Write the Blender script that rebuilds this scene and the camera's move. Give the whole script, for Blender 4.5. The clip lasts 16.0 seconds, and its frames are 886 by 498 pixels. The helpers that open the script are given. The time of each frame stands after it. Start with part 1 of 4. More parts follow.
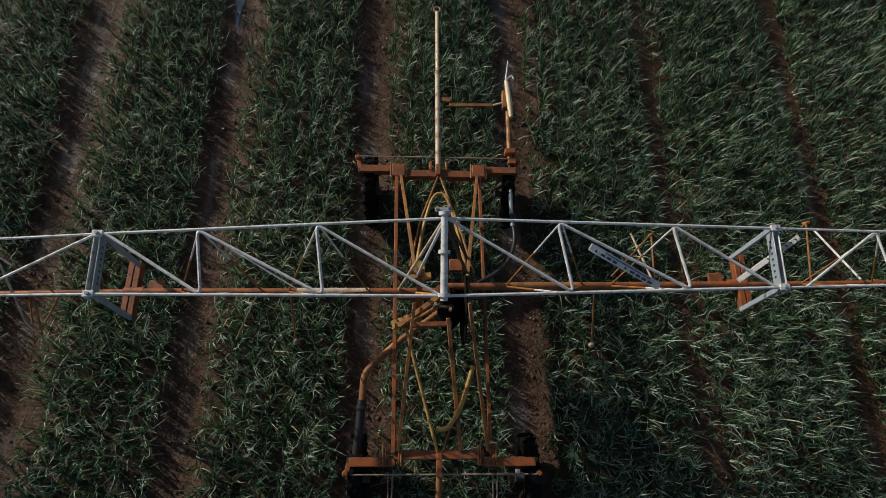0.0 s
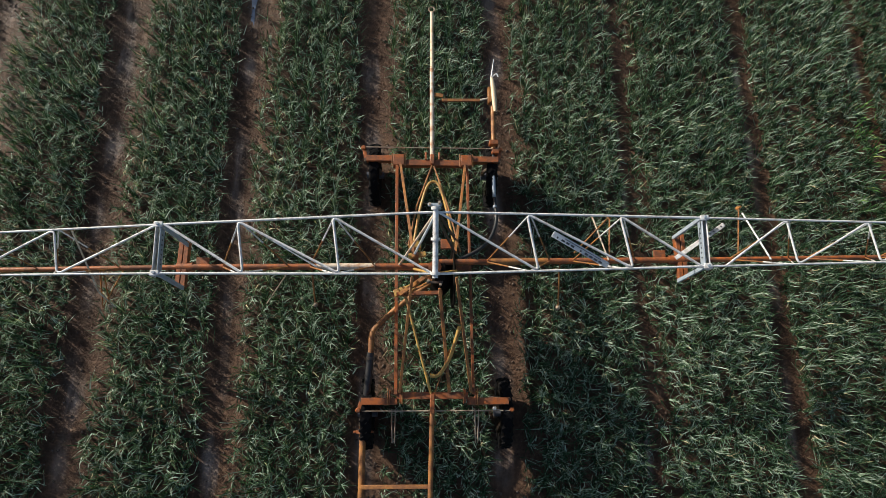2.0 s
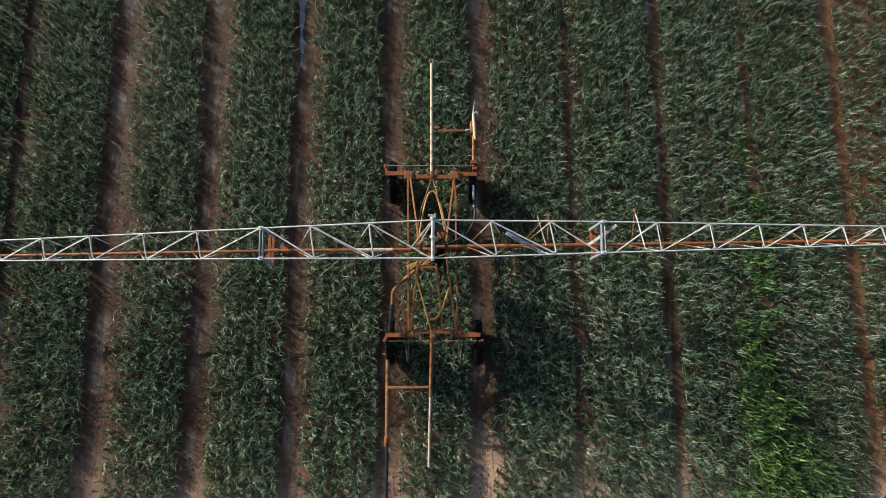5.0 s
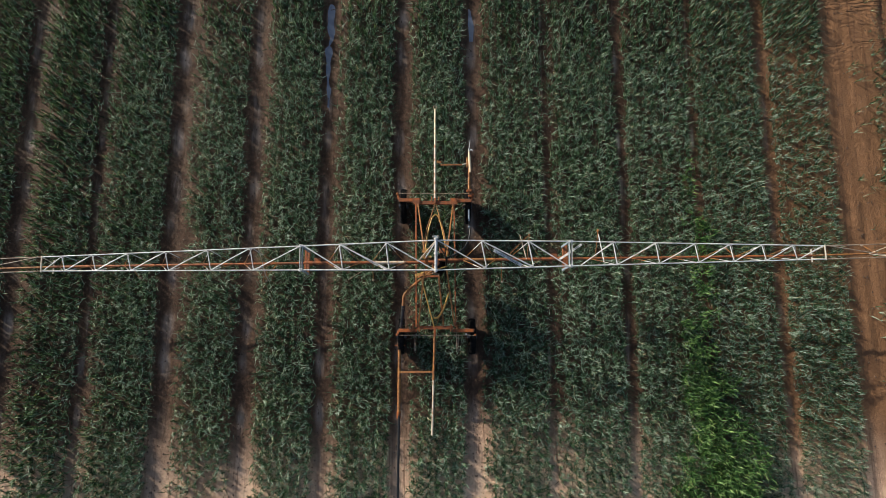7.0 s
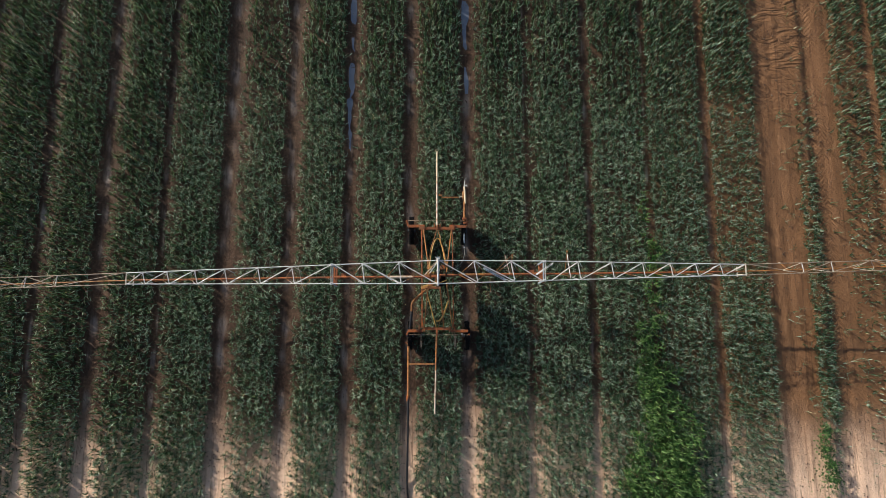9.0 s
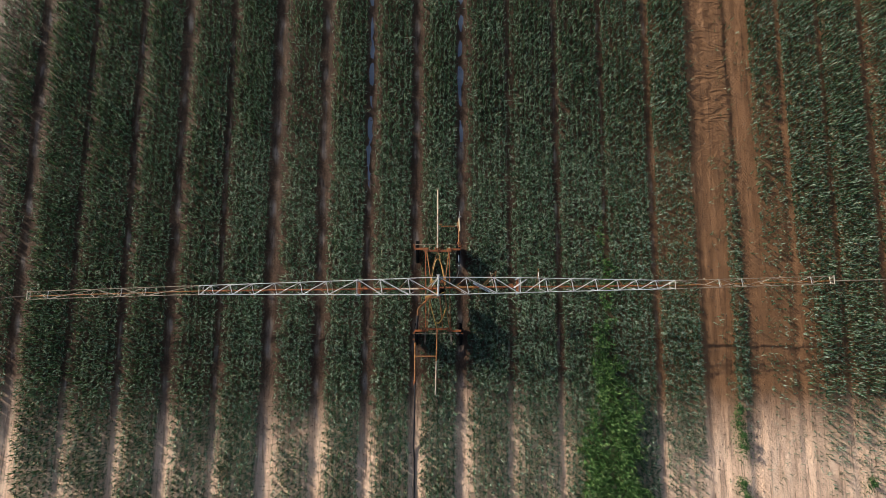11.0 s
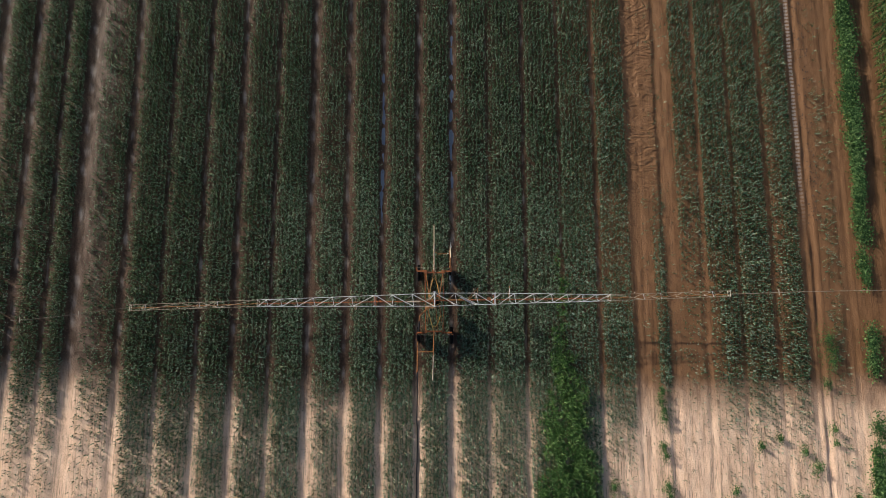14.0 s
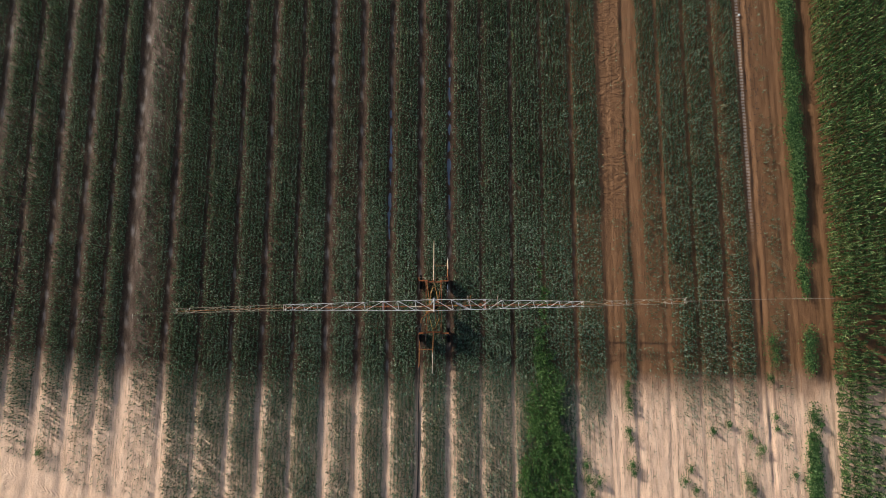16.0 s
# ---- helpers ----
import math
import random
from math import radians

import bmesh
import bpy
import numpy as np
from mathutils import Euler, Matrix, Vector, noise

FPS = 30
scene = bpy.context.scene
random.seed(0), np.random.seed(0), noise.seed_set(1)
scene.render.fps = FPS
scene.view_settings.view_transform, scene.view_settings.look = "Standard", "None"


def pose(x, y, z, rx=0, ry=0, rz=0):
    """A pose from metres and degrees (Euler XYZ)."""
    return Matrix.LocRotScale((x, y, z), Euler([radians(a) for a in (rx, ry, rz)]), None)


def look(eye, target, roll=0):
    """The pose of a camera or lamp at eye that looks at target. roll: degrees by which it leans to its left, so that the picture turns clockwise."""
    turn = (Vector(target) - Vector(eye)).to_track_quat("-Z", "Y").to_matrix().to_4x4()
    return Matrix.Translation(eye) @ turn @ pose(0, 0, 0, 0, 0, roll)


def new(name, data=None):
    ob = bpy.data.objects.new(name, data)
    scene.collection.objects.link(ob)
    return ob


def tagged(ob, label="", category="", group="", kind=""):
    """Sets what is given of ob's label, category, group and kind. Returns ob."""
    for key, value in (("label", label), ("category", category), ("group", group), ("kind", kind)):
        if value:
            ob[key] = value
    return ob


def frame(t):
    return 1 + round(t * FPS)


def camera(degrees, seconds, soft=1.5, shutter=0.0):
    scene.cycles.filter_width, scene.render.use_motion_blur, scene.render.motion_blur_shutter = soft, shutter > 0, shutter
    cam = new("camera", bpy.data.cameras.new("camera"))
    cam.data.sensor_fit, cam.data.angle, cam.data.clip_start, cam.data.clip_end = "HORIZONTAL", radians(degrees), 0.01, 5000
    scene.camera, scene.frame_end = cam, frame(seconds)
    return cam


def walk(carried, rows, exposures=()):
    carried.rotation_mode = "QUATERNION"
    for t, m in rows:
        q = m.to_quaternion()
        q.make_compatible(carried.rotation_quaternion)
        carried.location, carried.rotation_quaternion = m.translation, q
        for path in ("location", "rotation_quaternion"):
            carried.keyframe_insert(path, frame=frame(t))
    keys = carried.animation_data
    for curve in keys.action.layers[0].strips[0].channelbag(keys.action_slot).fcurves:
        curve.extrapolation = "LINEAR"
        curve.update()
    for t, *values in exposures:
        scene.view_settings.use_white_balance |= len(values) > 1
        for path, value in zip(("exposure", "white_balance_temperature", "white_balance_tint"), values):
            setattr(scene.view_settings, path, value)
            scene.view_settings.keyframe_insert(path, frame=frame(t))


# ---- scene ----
cam = camera(71.1, 16.0, soft=0.5)
PATH = [
    (0, (-0.273, -1.727, 7.558), (-0.1822, -0.9762, 5.7065), 7.04),
    (0.5, (-0.264, -1.727, 7.847), (-0.1758, -1.0324, 5.9737), 7.44),
    (1, (-0.255, -1.727, 8.166), (-0.1657, -1.0843, 6.2743), 7.99),
    (1.5, (-0.246, -1.727, 8.564), (-0.1564, -1.1254, 6.6583), 8.60),
    (2, (-0.236, -1.728, 9.094), (-0.1461, -1.1662, 7.1768), 9.13),
    (2.5, (-0.224, -1.731, 9.733), (-0.1382, -1.2097, 7.8043), 9.52),
    (3, (-0.213, -1.736, 10.480), (-0.1312, -1.2591, 8.5390), 9.85),
    (3.5, (-0.202, -1.745, 11.223), (-0.1206, -1.3080, 9.2732), 10.54),
    (4, (-0.195, -1.757, 12.014), (-0.1157, -1.3648, 10.0540), 11.19),
    (4.2, (-0.194, -1.764, 12.332), (-0.1236, -1.3910, 10.3681), 10.46),
    (6.3, (-0.245, -1.897, 15.628), (-0.1798, -1.5624, 13.6568), 11.21),
    (6.5, (-0.258, -1.904, 15.946), (-0.1934, -1.5702, 13.9747), 11.12),
    (7, (-0.297, -1.916, 16.742), (-0.2341, -1.5868, 14.7699), 10.93),
    (7.5, (-0.344, -1.922, 17.540), (-0.2810, -1.5944, 15.5681), 10.83),
    (8, (-0.395, -1.923, 18.451), (-0.3305, -1.6001, 16.4787), 11.50),
    (8.5, (-0.450, -1.921, 19.522), (-0.3814, -1.6014, 17.5491), 12.15),
    (9, (-0.504, -1.915, 20.784), (-0.4347, -1.5983, 18.8108), 12.50),
    (9.2, (-0.526, -1.910, 21.311), (-0.4558, -1.5943, 19.3375), 12.55),
    (11.3, (-0.727, -1.758, 27.516), (-0.6551, -1.4660, 25.5392), 14.20),
    (11.5, (-0.736, -1.748, 28.131), (-0.6641, -1.4557, 26.1541), 14.06),
    (12, (-0.751, -1.727, 29.683), (-0.6800, -1.4351, 27.7058), 14.14),
    (12.5, (-0.758, -1.720, 31.146), (-0.6870, -1.4291, 29.1685), 14.20),
    (13, (-0.763, -1.725, 32.567), (-0.6908, -1.4326, 30.5893), 14.09),
    (13.5, (-0.767, -1.737, 33.886), (-0.6944, -1.4461, 31.9081), 14.31),
    (14, (-0.770, -1.753, 35.284), (-0.6972, -1.4634, 33.3064), 14.24),
    (14.5, (-0.769, -1.769, 36.728), (-0.6978, -1.4785, 34.7501), 14.06),
    (15, (-0.764, -1.785, 38.244), (-0.6942, -1.4927, 36.2667), 13.73),
    (15.5, (-0.753, -1.804, 39.744), (-0.6845, -1.5124, 37.7664), 13.41),
    (16, (-0.738, -1.825, 41.313), (-0.6728, -1.5336, 39.3354), 12.97),
]
EXPOSURES = [(0, -0.39), (0.5, 0.21), (1.0, 0.40), (2.0, 0.44), (9.0, 0.40), (12.0, 0.32), (16.0, 0.24)]
walk(cam, [(t, look(eye, target, roll)) for t, eye, target, roll in PATH], EXPOSURES)

# ---- world and sun ----
SUN_DIR = Vector((2.25, -1.66, -1.0)).normalized()
world = bpy.data.worlds.new("sky")
scene.world = world
world.use_nodes = True
wn = world.node_tree.nodes
sky = wn.new("ShaderNodeTexSky")
sky.sky_type = "NISHITA"
sky.sun_disc = False
sky.sun_elevation = math.asin(-SUN_DIR.z)
sky.sun_rotation = math.atan2(-SUN_DIR.x, -SUN_DIR.y)
sky.air_density, sky.dust_density = 1.0, 1.6
wn["Background"].inputs["Strength"].default_value = 0.088
world.node_tree.links.new(sky.outputs["Color"], wn["Background"].inputs["Color"])

sun = new("sun", bpy.data.lights.new("sun", "SUN"))
sun.data.energy = 5.0
sun.data.angle = radians(0.5)
sun.data.color = (1.0, 0.92, 0.78)
sun.matrix_world = Matrix.Translation((-60, 40, 40)) @ SUN_DIR.to_track_quat("-Z", "Y").to_matrix().to_4x4()


# ---- materials ----
def nodes_of(name):
    mat = bpy.data.materials.new(name)
    mat.use_nodes = True
    nt = mat.node_tree
    return mat, nt, nt.nodes["Principled BSDF"]


def noise_node(nt, scale, detail=4.0, rough=0.55, vec=None, dist=0.0):
    n = nt.nodes.new("ShaderNodeTexNoise")
    n.inputs["Scale"].default_value = scale
    n.inputs["Detail"].default_value = detail
    n.inputs["Roughness"].default_value = rough
    n.inputs["Distortion"].default_value = dist
    if vec is not None:
        nt.links.new(vec, n.inputs["Vector"])
    return n.outputs["Fac"]


def ramp(nt, fac, stops):
    r = nt.nodes.new("ShaderNodeValToRGB")
    els = r.color_ramp.elements
    while len(els) < len(stops):
        els.new(0.5)
    for e, (p, c) in zip(els, stops):
        e.position = p
        e.color = (*c, 1.0) if len(c) == 3 else c
    nt.links.new(fac, r.inputs["Fac"])
    return r.outputs["Color"]


def mixc(nt, fac, a, b, mode="MIX"):
    m = nt.nodes.new("ShaderNodeMix")
    m.data_type = "RGBA"
    m.blend_type = mode
    for sock, v in ((m.inputs[0], fac), (m.inputs[6], a), (m.inputs[7], b)):
        if isinstance(v, (int, float)):
            sock.default_value = v
        elif isinstance(v, tuple):
            sock.default_value = (*v, 1.0)
        else:
            nt.links.new(v, sock)
    return m.outputs[2]


def calc(nt, op, a, b=0.0, c=0.0, clamp=False):
    m = nt.nodes.new("ShaderNodeMath")
    m.operation = op
    m.use_clamp = clamp
    for sock, v in zip(m.inputs, (a, b, c)):
        if isinstance(v, (int, float)):
            sock.default_value = v
        else:
            nt.links.new(v, sock)
    return m.outputs[0]


def smooth(nt, v, lo, hi):
    m = nt.nodes.new("ShaderNodeMapRange")
    m.interpolation_type = "SMOOTHSTEP"
    m.inputs["From Min"].default_value = lo
    m.inputs["From Max"].default_value = hi
    nt.links.new(v, m.inputs["Value"])
    return m.outputs["Result"]


def bump(nt, bsdf, height, strength, dist):
    b = nt.nodes.new("ShaderNodeBump")
    b.inputs["Strength"].default_value = strength
    b.inputs["Distance"].default_value = dist
    nt.links.new(height, b.inputs["Height"])
    nt.links.new(b.outputs["Normal"], bsdf.inputs["Normal"])


def paint(name, base, worn, amount=0.5, rough=0.45, metal=0.0, scale=6.0, shine=0.5):
    """Weathered paint or metal: two scales of wear over a base colour."""
    mat, nt, b = nodes_of(name)
    pos = nt.nodes.new("ShaderNodeNewGeometry").outputs["Position"]
    big = noise_node(nt, scale, 5, 0.6, pos)
    fine = noise_node(nt, scale * 14, 3, 0.6, pos)
    m = calc(nt, "MULTIPLY_ADD", fine, 0.45, big)
    f = smooth(nt, m, 0.95 - amount * 0.5, 1.05 - amount * 0.25)
    col = mixc(nt, f, base, worn)
    col = mixc(nt, calc(nt, "MULTIPLY", fine, 0.35), col, tuple(0.55 * v for v in base))
    nt.links.new(col, b.inputs["Base Color"])
    nt.links.new(calc(nt, "MULTIPLY_ADD", f, 0.3, rough), b.inputs["Roughness"])
    b.inputs["Metallic"].default_value = metal
    b.inputs["Specular IOR Level"].default_value = shine
    bump(nt, b, fine, 0.15, 0.003)
    return mat


ORANGE = paint("orange_paint", (0.33, 0.090, 0.019), (0.13, 0.050, 0.024), 0.76, scale=9.0)
AMBER = paint("amber_paint", (0.33, 0.140, 0.034), (0.15, 0.058, 0.022), 0.75, scale=9.0)
YELLOW = paint("yellow_paint", (0.46, 0.285, 0.07), (0.26, 0.12, 0.04), 0.6, scale=10.0)
WHITE = paint("galvanised", (0.72, 0.72, 0.73), (0.42, 0.40, 0.38), 0.60, 0.45, 0.1, scale=13.0)
# real grey parts, and the bluish shade of the white end frames
GREY = paint("grey_shaded_plate", (0.30, 0.36, 0.43), (0.20, 0.23, 0.27), 0.4, 0.5, 0.1)
BOARD = paint("board_paint", (0.62, 0.65, 0.68), (0.40, 0.42, 0.44), 0.4, 0.5)
FADED = paint("faded_paint", (0.55, 0.47, 0.38), (0.30, 0.13, 0.05), 0.6, 0.5, scale=9.0)
STEEL = paint("dark_steel", (0.06, 0.045, 0.035), (0.10, 0.05, 0.03), 0.5, 0.6)
CREAM = paint("cream_paint", (0.66, 0.53, 0.36), (0.5, 0.33, 0.17), 0.4)
RUBBER = paint("rubber", (0.004, 0.004, 0.005), (0.010, 0.008, 0.007), 0.4, 0.85, shine=0.12)
# near-black colour that holds the shade under the boom and round the wheels
NEAR_BLACK = paint("near_black_steel", (0.006, 0.005, 0.004), (0.022, 0.013, 0.008), 0.4, 0.8, shine=0.1)
WET_CLOD = paint("wet_clod", (0.110, 0.078, 0.060), (0.17, 0.12, 0.09), 0.4, 0.14, shine=0.8)
HOSE = paint("black_hose", (0.012, 0.012, 0.014), (0.05, 0.045, 0.04), 0.3, 0.5)
DARK = paint("dark_lettering", (0.05, 0.055, 0.07), (0.12, 0.12, 0.13), 0.3, 0.5)
RUSTY_PALE = paint("rusty_pale", (0.36, 0.29, 0.22), (0.20, 0.11, 0.06), 0.6, 0.55)
GALV_THIN = paint("pale_rod", (0.62, 0.56, 0.47), (0.34, 0.25, 0.16), 0.5, 0.5, 0.2)


def foliage(name, dark, mid, light, dry, gloss=0.38, spread=0.46, glow=0.20, shine=0.16):
    """Leaves: each one its own shade, with broad patches over the field."""
    mat, nt, b = nodes_of(name)
    geo = nt.nodes.new("ShaderNodeNewGeometry")
    rnd = geo.outputs["Random Per Island"]
    big = noise_node(nt, 0.35, 3, 0.6, geo.outputs["Position"])
    tuft = smooth(nt, noise_node(nt, 8.0, 2, 0.6, geo.outputs["Position"]), 0.34, 0.66)
    v = calc(nt, "ADD", calc(nt, "MULTIPLY", rnd, spread), calc(nt, "MULTIPLY_ADD", tuft, 0.27, calc(nt, "MULTIPLY", big, 0.73 - spread)))
    col = ramp(nt, v, [(0.30, dark), (0.55, mid), (0.88, light), (1.0, light)])
    flake = noise_node(nt, 9.0, 2, 0.5, geo.outputs["Position"])
    isdry = smooth(nt, calc(nt, "MULTIPLY_ADD", flake, 0.5, calc(nt, "FRACT", calc(nt, "MULTIPLY", rnd, 37.0))), 1.21, 1.28)
    col = mixc(nt, isdry, col, dry)
    nt.links.new(col, b.inputs["Base Color"])
    b.inputs["Roughness"].default_value = gloss
    b.inputs["Specular IOR Level"].default_value = shine
    # light that shines through the leaf comes out yellower
    through_leaf = nt.nodes.new("ShaderNodeBsdfTranslucent")
    nt.links.new(mixc(nt, 1.0, col, (1.15, 1.35, 0.40), "MULTIPLY"), through_leaf.inputs["Color"])
    blend = nt.nodes.new("ShaderNodeMixShader")
    blend.inputs["Fac"].default_value = glow
    nt.links.new(b.outputs["BSDF"], blend.inputs[1])
    nt.links.new(through_leaf.outputs["BSDF"], blend.inputs[2])
    nt.links.new(blend.outputs["Shader"], nt.nodes["Material Output"].inputs["Surface"])
    return mat


ONION = foliage("onion_leaf", (0.019, 0.042, 0.018), (0.062, 0.119, 0.062), (0.46, 0.55, 0.46), (0.50, 0.43, 0.27), 0.5, spread=0.56, glow=0.13, shine=0.10)
WEED = foliage("weed_leaf", (0.016, 0.047, 0.014), (0.062, 0.138, 0.040), (0.27, 0.41, 0.15), (0.22, 0.27, 0.09), 0.45)
BUSH = foliage("bean_leaf", (0.020, 0.056, 0.018), (0.070, 0.142, 0.048), (0.26, 0.39, 0.16), (0.20, 0.25, 0.07), 0.45)
# the light maize tone also paints in the glints on its leaves
MAIZE = foliage("maize_leaf", (0.014, 0.040, 0.014), (0.050, 0.116, 0.034), (0.40, 0.50, 0.22), (0.42, 0.42, 0.18), 0.36, glow=0.20)


TREADS = [13.45, 13.75, 15.65, 17.88, 21.85, 22.25, 23.95, 24.3, 26.65, -23.35, -19.85, -25.3]


def soil():
    """Damp brown earth, watered up to the boom, and pale dry sand behind it."""
    mat, nt, b = nodes_of("soil")
    geo = nt.nodes.new("ShaderNodeNewGeometry")
    pos = geo.outputs["Position"]
    sep = nt.nodes.new("ShaderNodeSeparateXYZ")
    nt.links.new(pos, sep.inputs[0])
    x, y = sep.outputs["X"], sep.outputs["Y"]
    stretch = nt.nodes.new("ShaderNodeMapping")
    stretch.inputs["Scale"].default_value = (1.0, 0.22, 1.0)
    nt.links.new(pos, stretch.inputs["Vector"])
    along = stretch.outputs["Vector"]
    broad = noise_node(nt, 0.45, 4, 0.6, pos)
    streak = noise_node(nt, 3.2, 5, 0.6, along)
    clod = noise_node(nt, 11.0, 6, 0.65, pos)
    grain = noise_node(nt, 70.0, 3, 0.6, pos)
    damp = ramp(nt, calc(nt, "MULTIPLY_ADD", clod, 0.5, calc(nt, "MULTIPLY", streak, 0.5)),
                [(0.30, (0.028, 0.016, 0.010)), (0.5, (0.076, 0.043, 0.027)), (0.68, (0.165, 0.095, 0.060))])
    # long dark scratches drawn by wheels and tines through the soil
    drawn = nt.nodes.new("ShaderNodeMapping")
    drawn.inputs["Scale"].default_value = (1.0, 0.035, 1.0)
    nt.links.new(pos, drawn.inputs["Vector"])
    line = noise_node(nt, 8.0, 4, 0.65, drawn.outputs["Vector"])
    red = smooth(nt, x, 5.0, 12.0)
    ruddy = mixc(nt, calc(nt, "MULTIPLY_ADD", clod, 0.5, calc(nt, "MULTIPLY", streak, 0.5)), (0.152, 0.073, 0.033), (0.305, 0.155, 0.074))
    ruddy = mixc(nt, calc(nt, "MULTIPLY", smooth(nt, line, 0.52, 0.66), 0.55), ruddy, (0.090, 0.042, 0.020))
    damp = mixc(nt, calc(nt, "MULTIPLY", red, 0.78), damp, ruddy)
    # pale sheen of wet furrows and one thinly grown bed, painted as colour
    low = calc(nt, "SUBTRACT", 1.0, smooth(nt, calc(nt, "MULTIPLY_ADD", clod, 0.012, sep.outputs["Z"]), -0.045, -0.008))
    low = calc(nt, "MULTIPLY", low, calc(nt, "SUBTRACT", 1.0, smooth(nt, x, 8.6, 10.5)))
    bare = calc(nt, "MULTIPLY", smooth(nt, x, -20.2, -19.8), calc(nt, "SUBTRACT", 1.0, smooth(nt, x, -18.9, -18.4)))
    sheen = calc(nt, "MAXIMUM", low, calc(nt, "MULTIPLY", bare, 0.15))
    damp = mixc(nt, calc(nt, "MULTIPLY", sheen, smooth(nt, streak, 0.36, 0.62)), damp, (0.35, 0.280, 0.240))
    dry = ramp(nt, calc(nt, "MULTIPLY_ADD", clod, 0.4, calc(nt, "MULTIPLY", streak, 0.6)),
               [(0.30, (0.52, 0.328, 0.224)), (0.5, (0.81, 0.555, 0.403)), (0.70, (0.91, 0.680, 0.520))])
    # the headland track runs slanting over the south-west corner
    slope = calc(nt, "ADD", calc(nt, "MULTIPLY_ADD", x, 0.42, y), 20.14)
    field = smooth(nt, calc(nt, "MULTIPLY_ADD", broad, 0.8, slope), 0.1, 0.9)
    fine_line = noise_node(nt, 15.0, 3, 0.6, drawn.outputs["Vector"])
    mark = calc(nt, "MAXIMUM", calc(nt, "MULTIPLY", smooth(nt, line, 0.52, 0.66), 0.5), calc(nt, "MULTIPLY", smooth(nt, fine_line, 0.60, 0.66), 0.75))
    dry = mixc(nt, calc(nt, "MULTIPLY", mark, field), dry, (0.29, 0.18, 0.125))
    edge = calc(nt, "ADD", y, calc(nt, "MULTIPLY_ADD", broad, 2.2, calc(nt, "MULTIPLY", streak, 1.2)))
    edge = calc(nt, "ADD", edge, -1.75)
    edge = calc(nt, "MULTIPLY_ADD", smooth(nt, calc(nt, "MULTIPLY", x, -1.0), 13.0, 21.0), -1.2, edge)
    middle = calc(nt, "MULTIPLY", smooth(nt, x, -1.5, 1.5), calc(nt, "SUBTRACT", 1.0, smooth(nt, x, 5.0, 8.0)))
    edge = calc(nt, "MULTIPLY_ADD", middle, -0.6, edge)
    isdry = calc(nt, "SUBTRACT", 1.0, smooth(nt, edge, -6.8, -3.4))
    col = mixc(nt, isdry, damp, dry)
    # a bleached wheel lane along the far strip
    lane_x = calc(nt, "ABSOLUTE", calc(nt, "ADD", calc(nt, "MULTIPLY_ADD", broad, 0.25, x), -22.02))
    bleached = calc(nt, "MULTIPLY", calc(nt, "SUBTRACT", 1.0, smooth(nt, lane_x, 0.07, 0.16)), smooth(nt, y, 4.0, 10.0))
    bleached = calc(nt, "MULTIPLY", bleached, smooth(nt, calc(nt, "SINE", calc(nt, "MULTIPLY_ADD", clod, 9.0, calc(nt, "MULTIPLY", y, 27.0))), -0.8, 0.3))
    col = mixc(nt, calc(nt, "MULTIPLY", bleached, 0.65), col, (0.46, 0.40, 0.36))
    far_x = smooth(nt, calc(nt, "ABSOLUTE", x), 37.0, 41.0)
    far_y = smooth(nt, calc(nt, "ABSOLUTE", calc(nt, "ADD", y, -7.0)), 24.0, 28.0)
    far = calc(nt, "MAXIMUM", far_x, far_y)
    wave = nt.nodes.new("ShaderNodeTexWave")
    wave.inputs["Scale"].default_value = 0.155
    wave.inputs["Distortion"].default_value = 1.0
    nt.links.new(pos, wave.inputs["Vector"])
    crop = ramp(nt, wave.outputs["Fac"], [(0.15, (0.10, 0.065, 0.04)), (0.4, (0.035, 0.065, 0.03)), (1.0, (0.05, 0.09, 0.04))])
    col = mixc(nt, far, col, mixc(nt, broad, crop, (0.04, 0.07, 0.03)))
    nt.links.new(col, b.inputs["Base Color"])
    wet_gloss = ramp(nt, calc(nt, "MULTIPLY_ADD", streak, 0.5, calc(nt, "MULTIPLY", broad, 0.5)),
                     [(0.40, (0.70, 0.70, 0.70)), (0.60, (0.45, 0.45, 0.45))])
    nt.links.new(mixc(nt, isdry, wet_gloss, (0.9, 0.9, 0.9)), b.inputs["Roughness"])
    nt.links.new(mixc(nt, calc(nt, "MAXIMUM", isdry, red), mixc(nt, sheen, (0.16, 0.16, 0.16), (0.5, 0.5, 0.5)), (0.2, 0.2, 0.2)), b.inputs["Specular IOR Level"])
    crumb = noise_node(nt, 30.0, 3, 0.7, pos)
    h = calc(nt, "ADD", calc(nt, "MULTIPLY_ADD", crumb, 0.45, calc(nt, "MULTIPLY", clod, 0.6)), calc(nt, "MULTIPLY_ADD", grain, 0.15, calc(nt, "MULTIPLY", streak, 0.5)))
    # tyre treads pressed into the wheel lanes: slanting bars on both sides of each lane's middle
    tread = None
    for f in TREADS:
        dx = calc(nt, "ABSOLUTE", calc(nt, "ADD", calc(nt, "MULTIPLY_ADD", broad, 0.22, x), -f - 0.11))
        inside = calc(nt, "SUBTRACT", 1.0, smooth(nt, dx, 0.15, 0.22))
        bars = calc(nt, "SINE", calc(nt, "MULTIPLY", calc(nt, "ADD", y, calc(nt, "MULTIPLY", dx, 1.1)), 36.0))
        one = calc(nt, "MULTIPLY", inside, bars)
        tread = one if tread is None else calc(nt, "ADD", tread, one)
    tread = calc(nt, "MULTIPLY", tread, field)
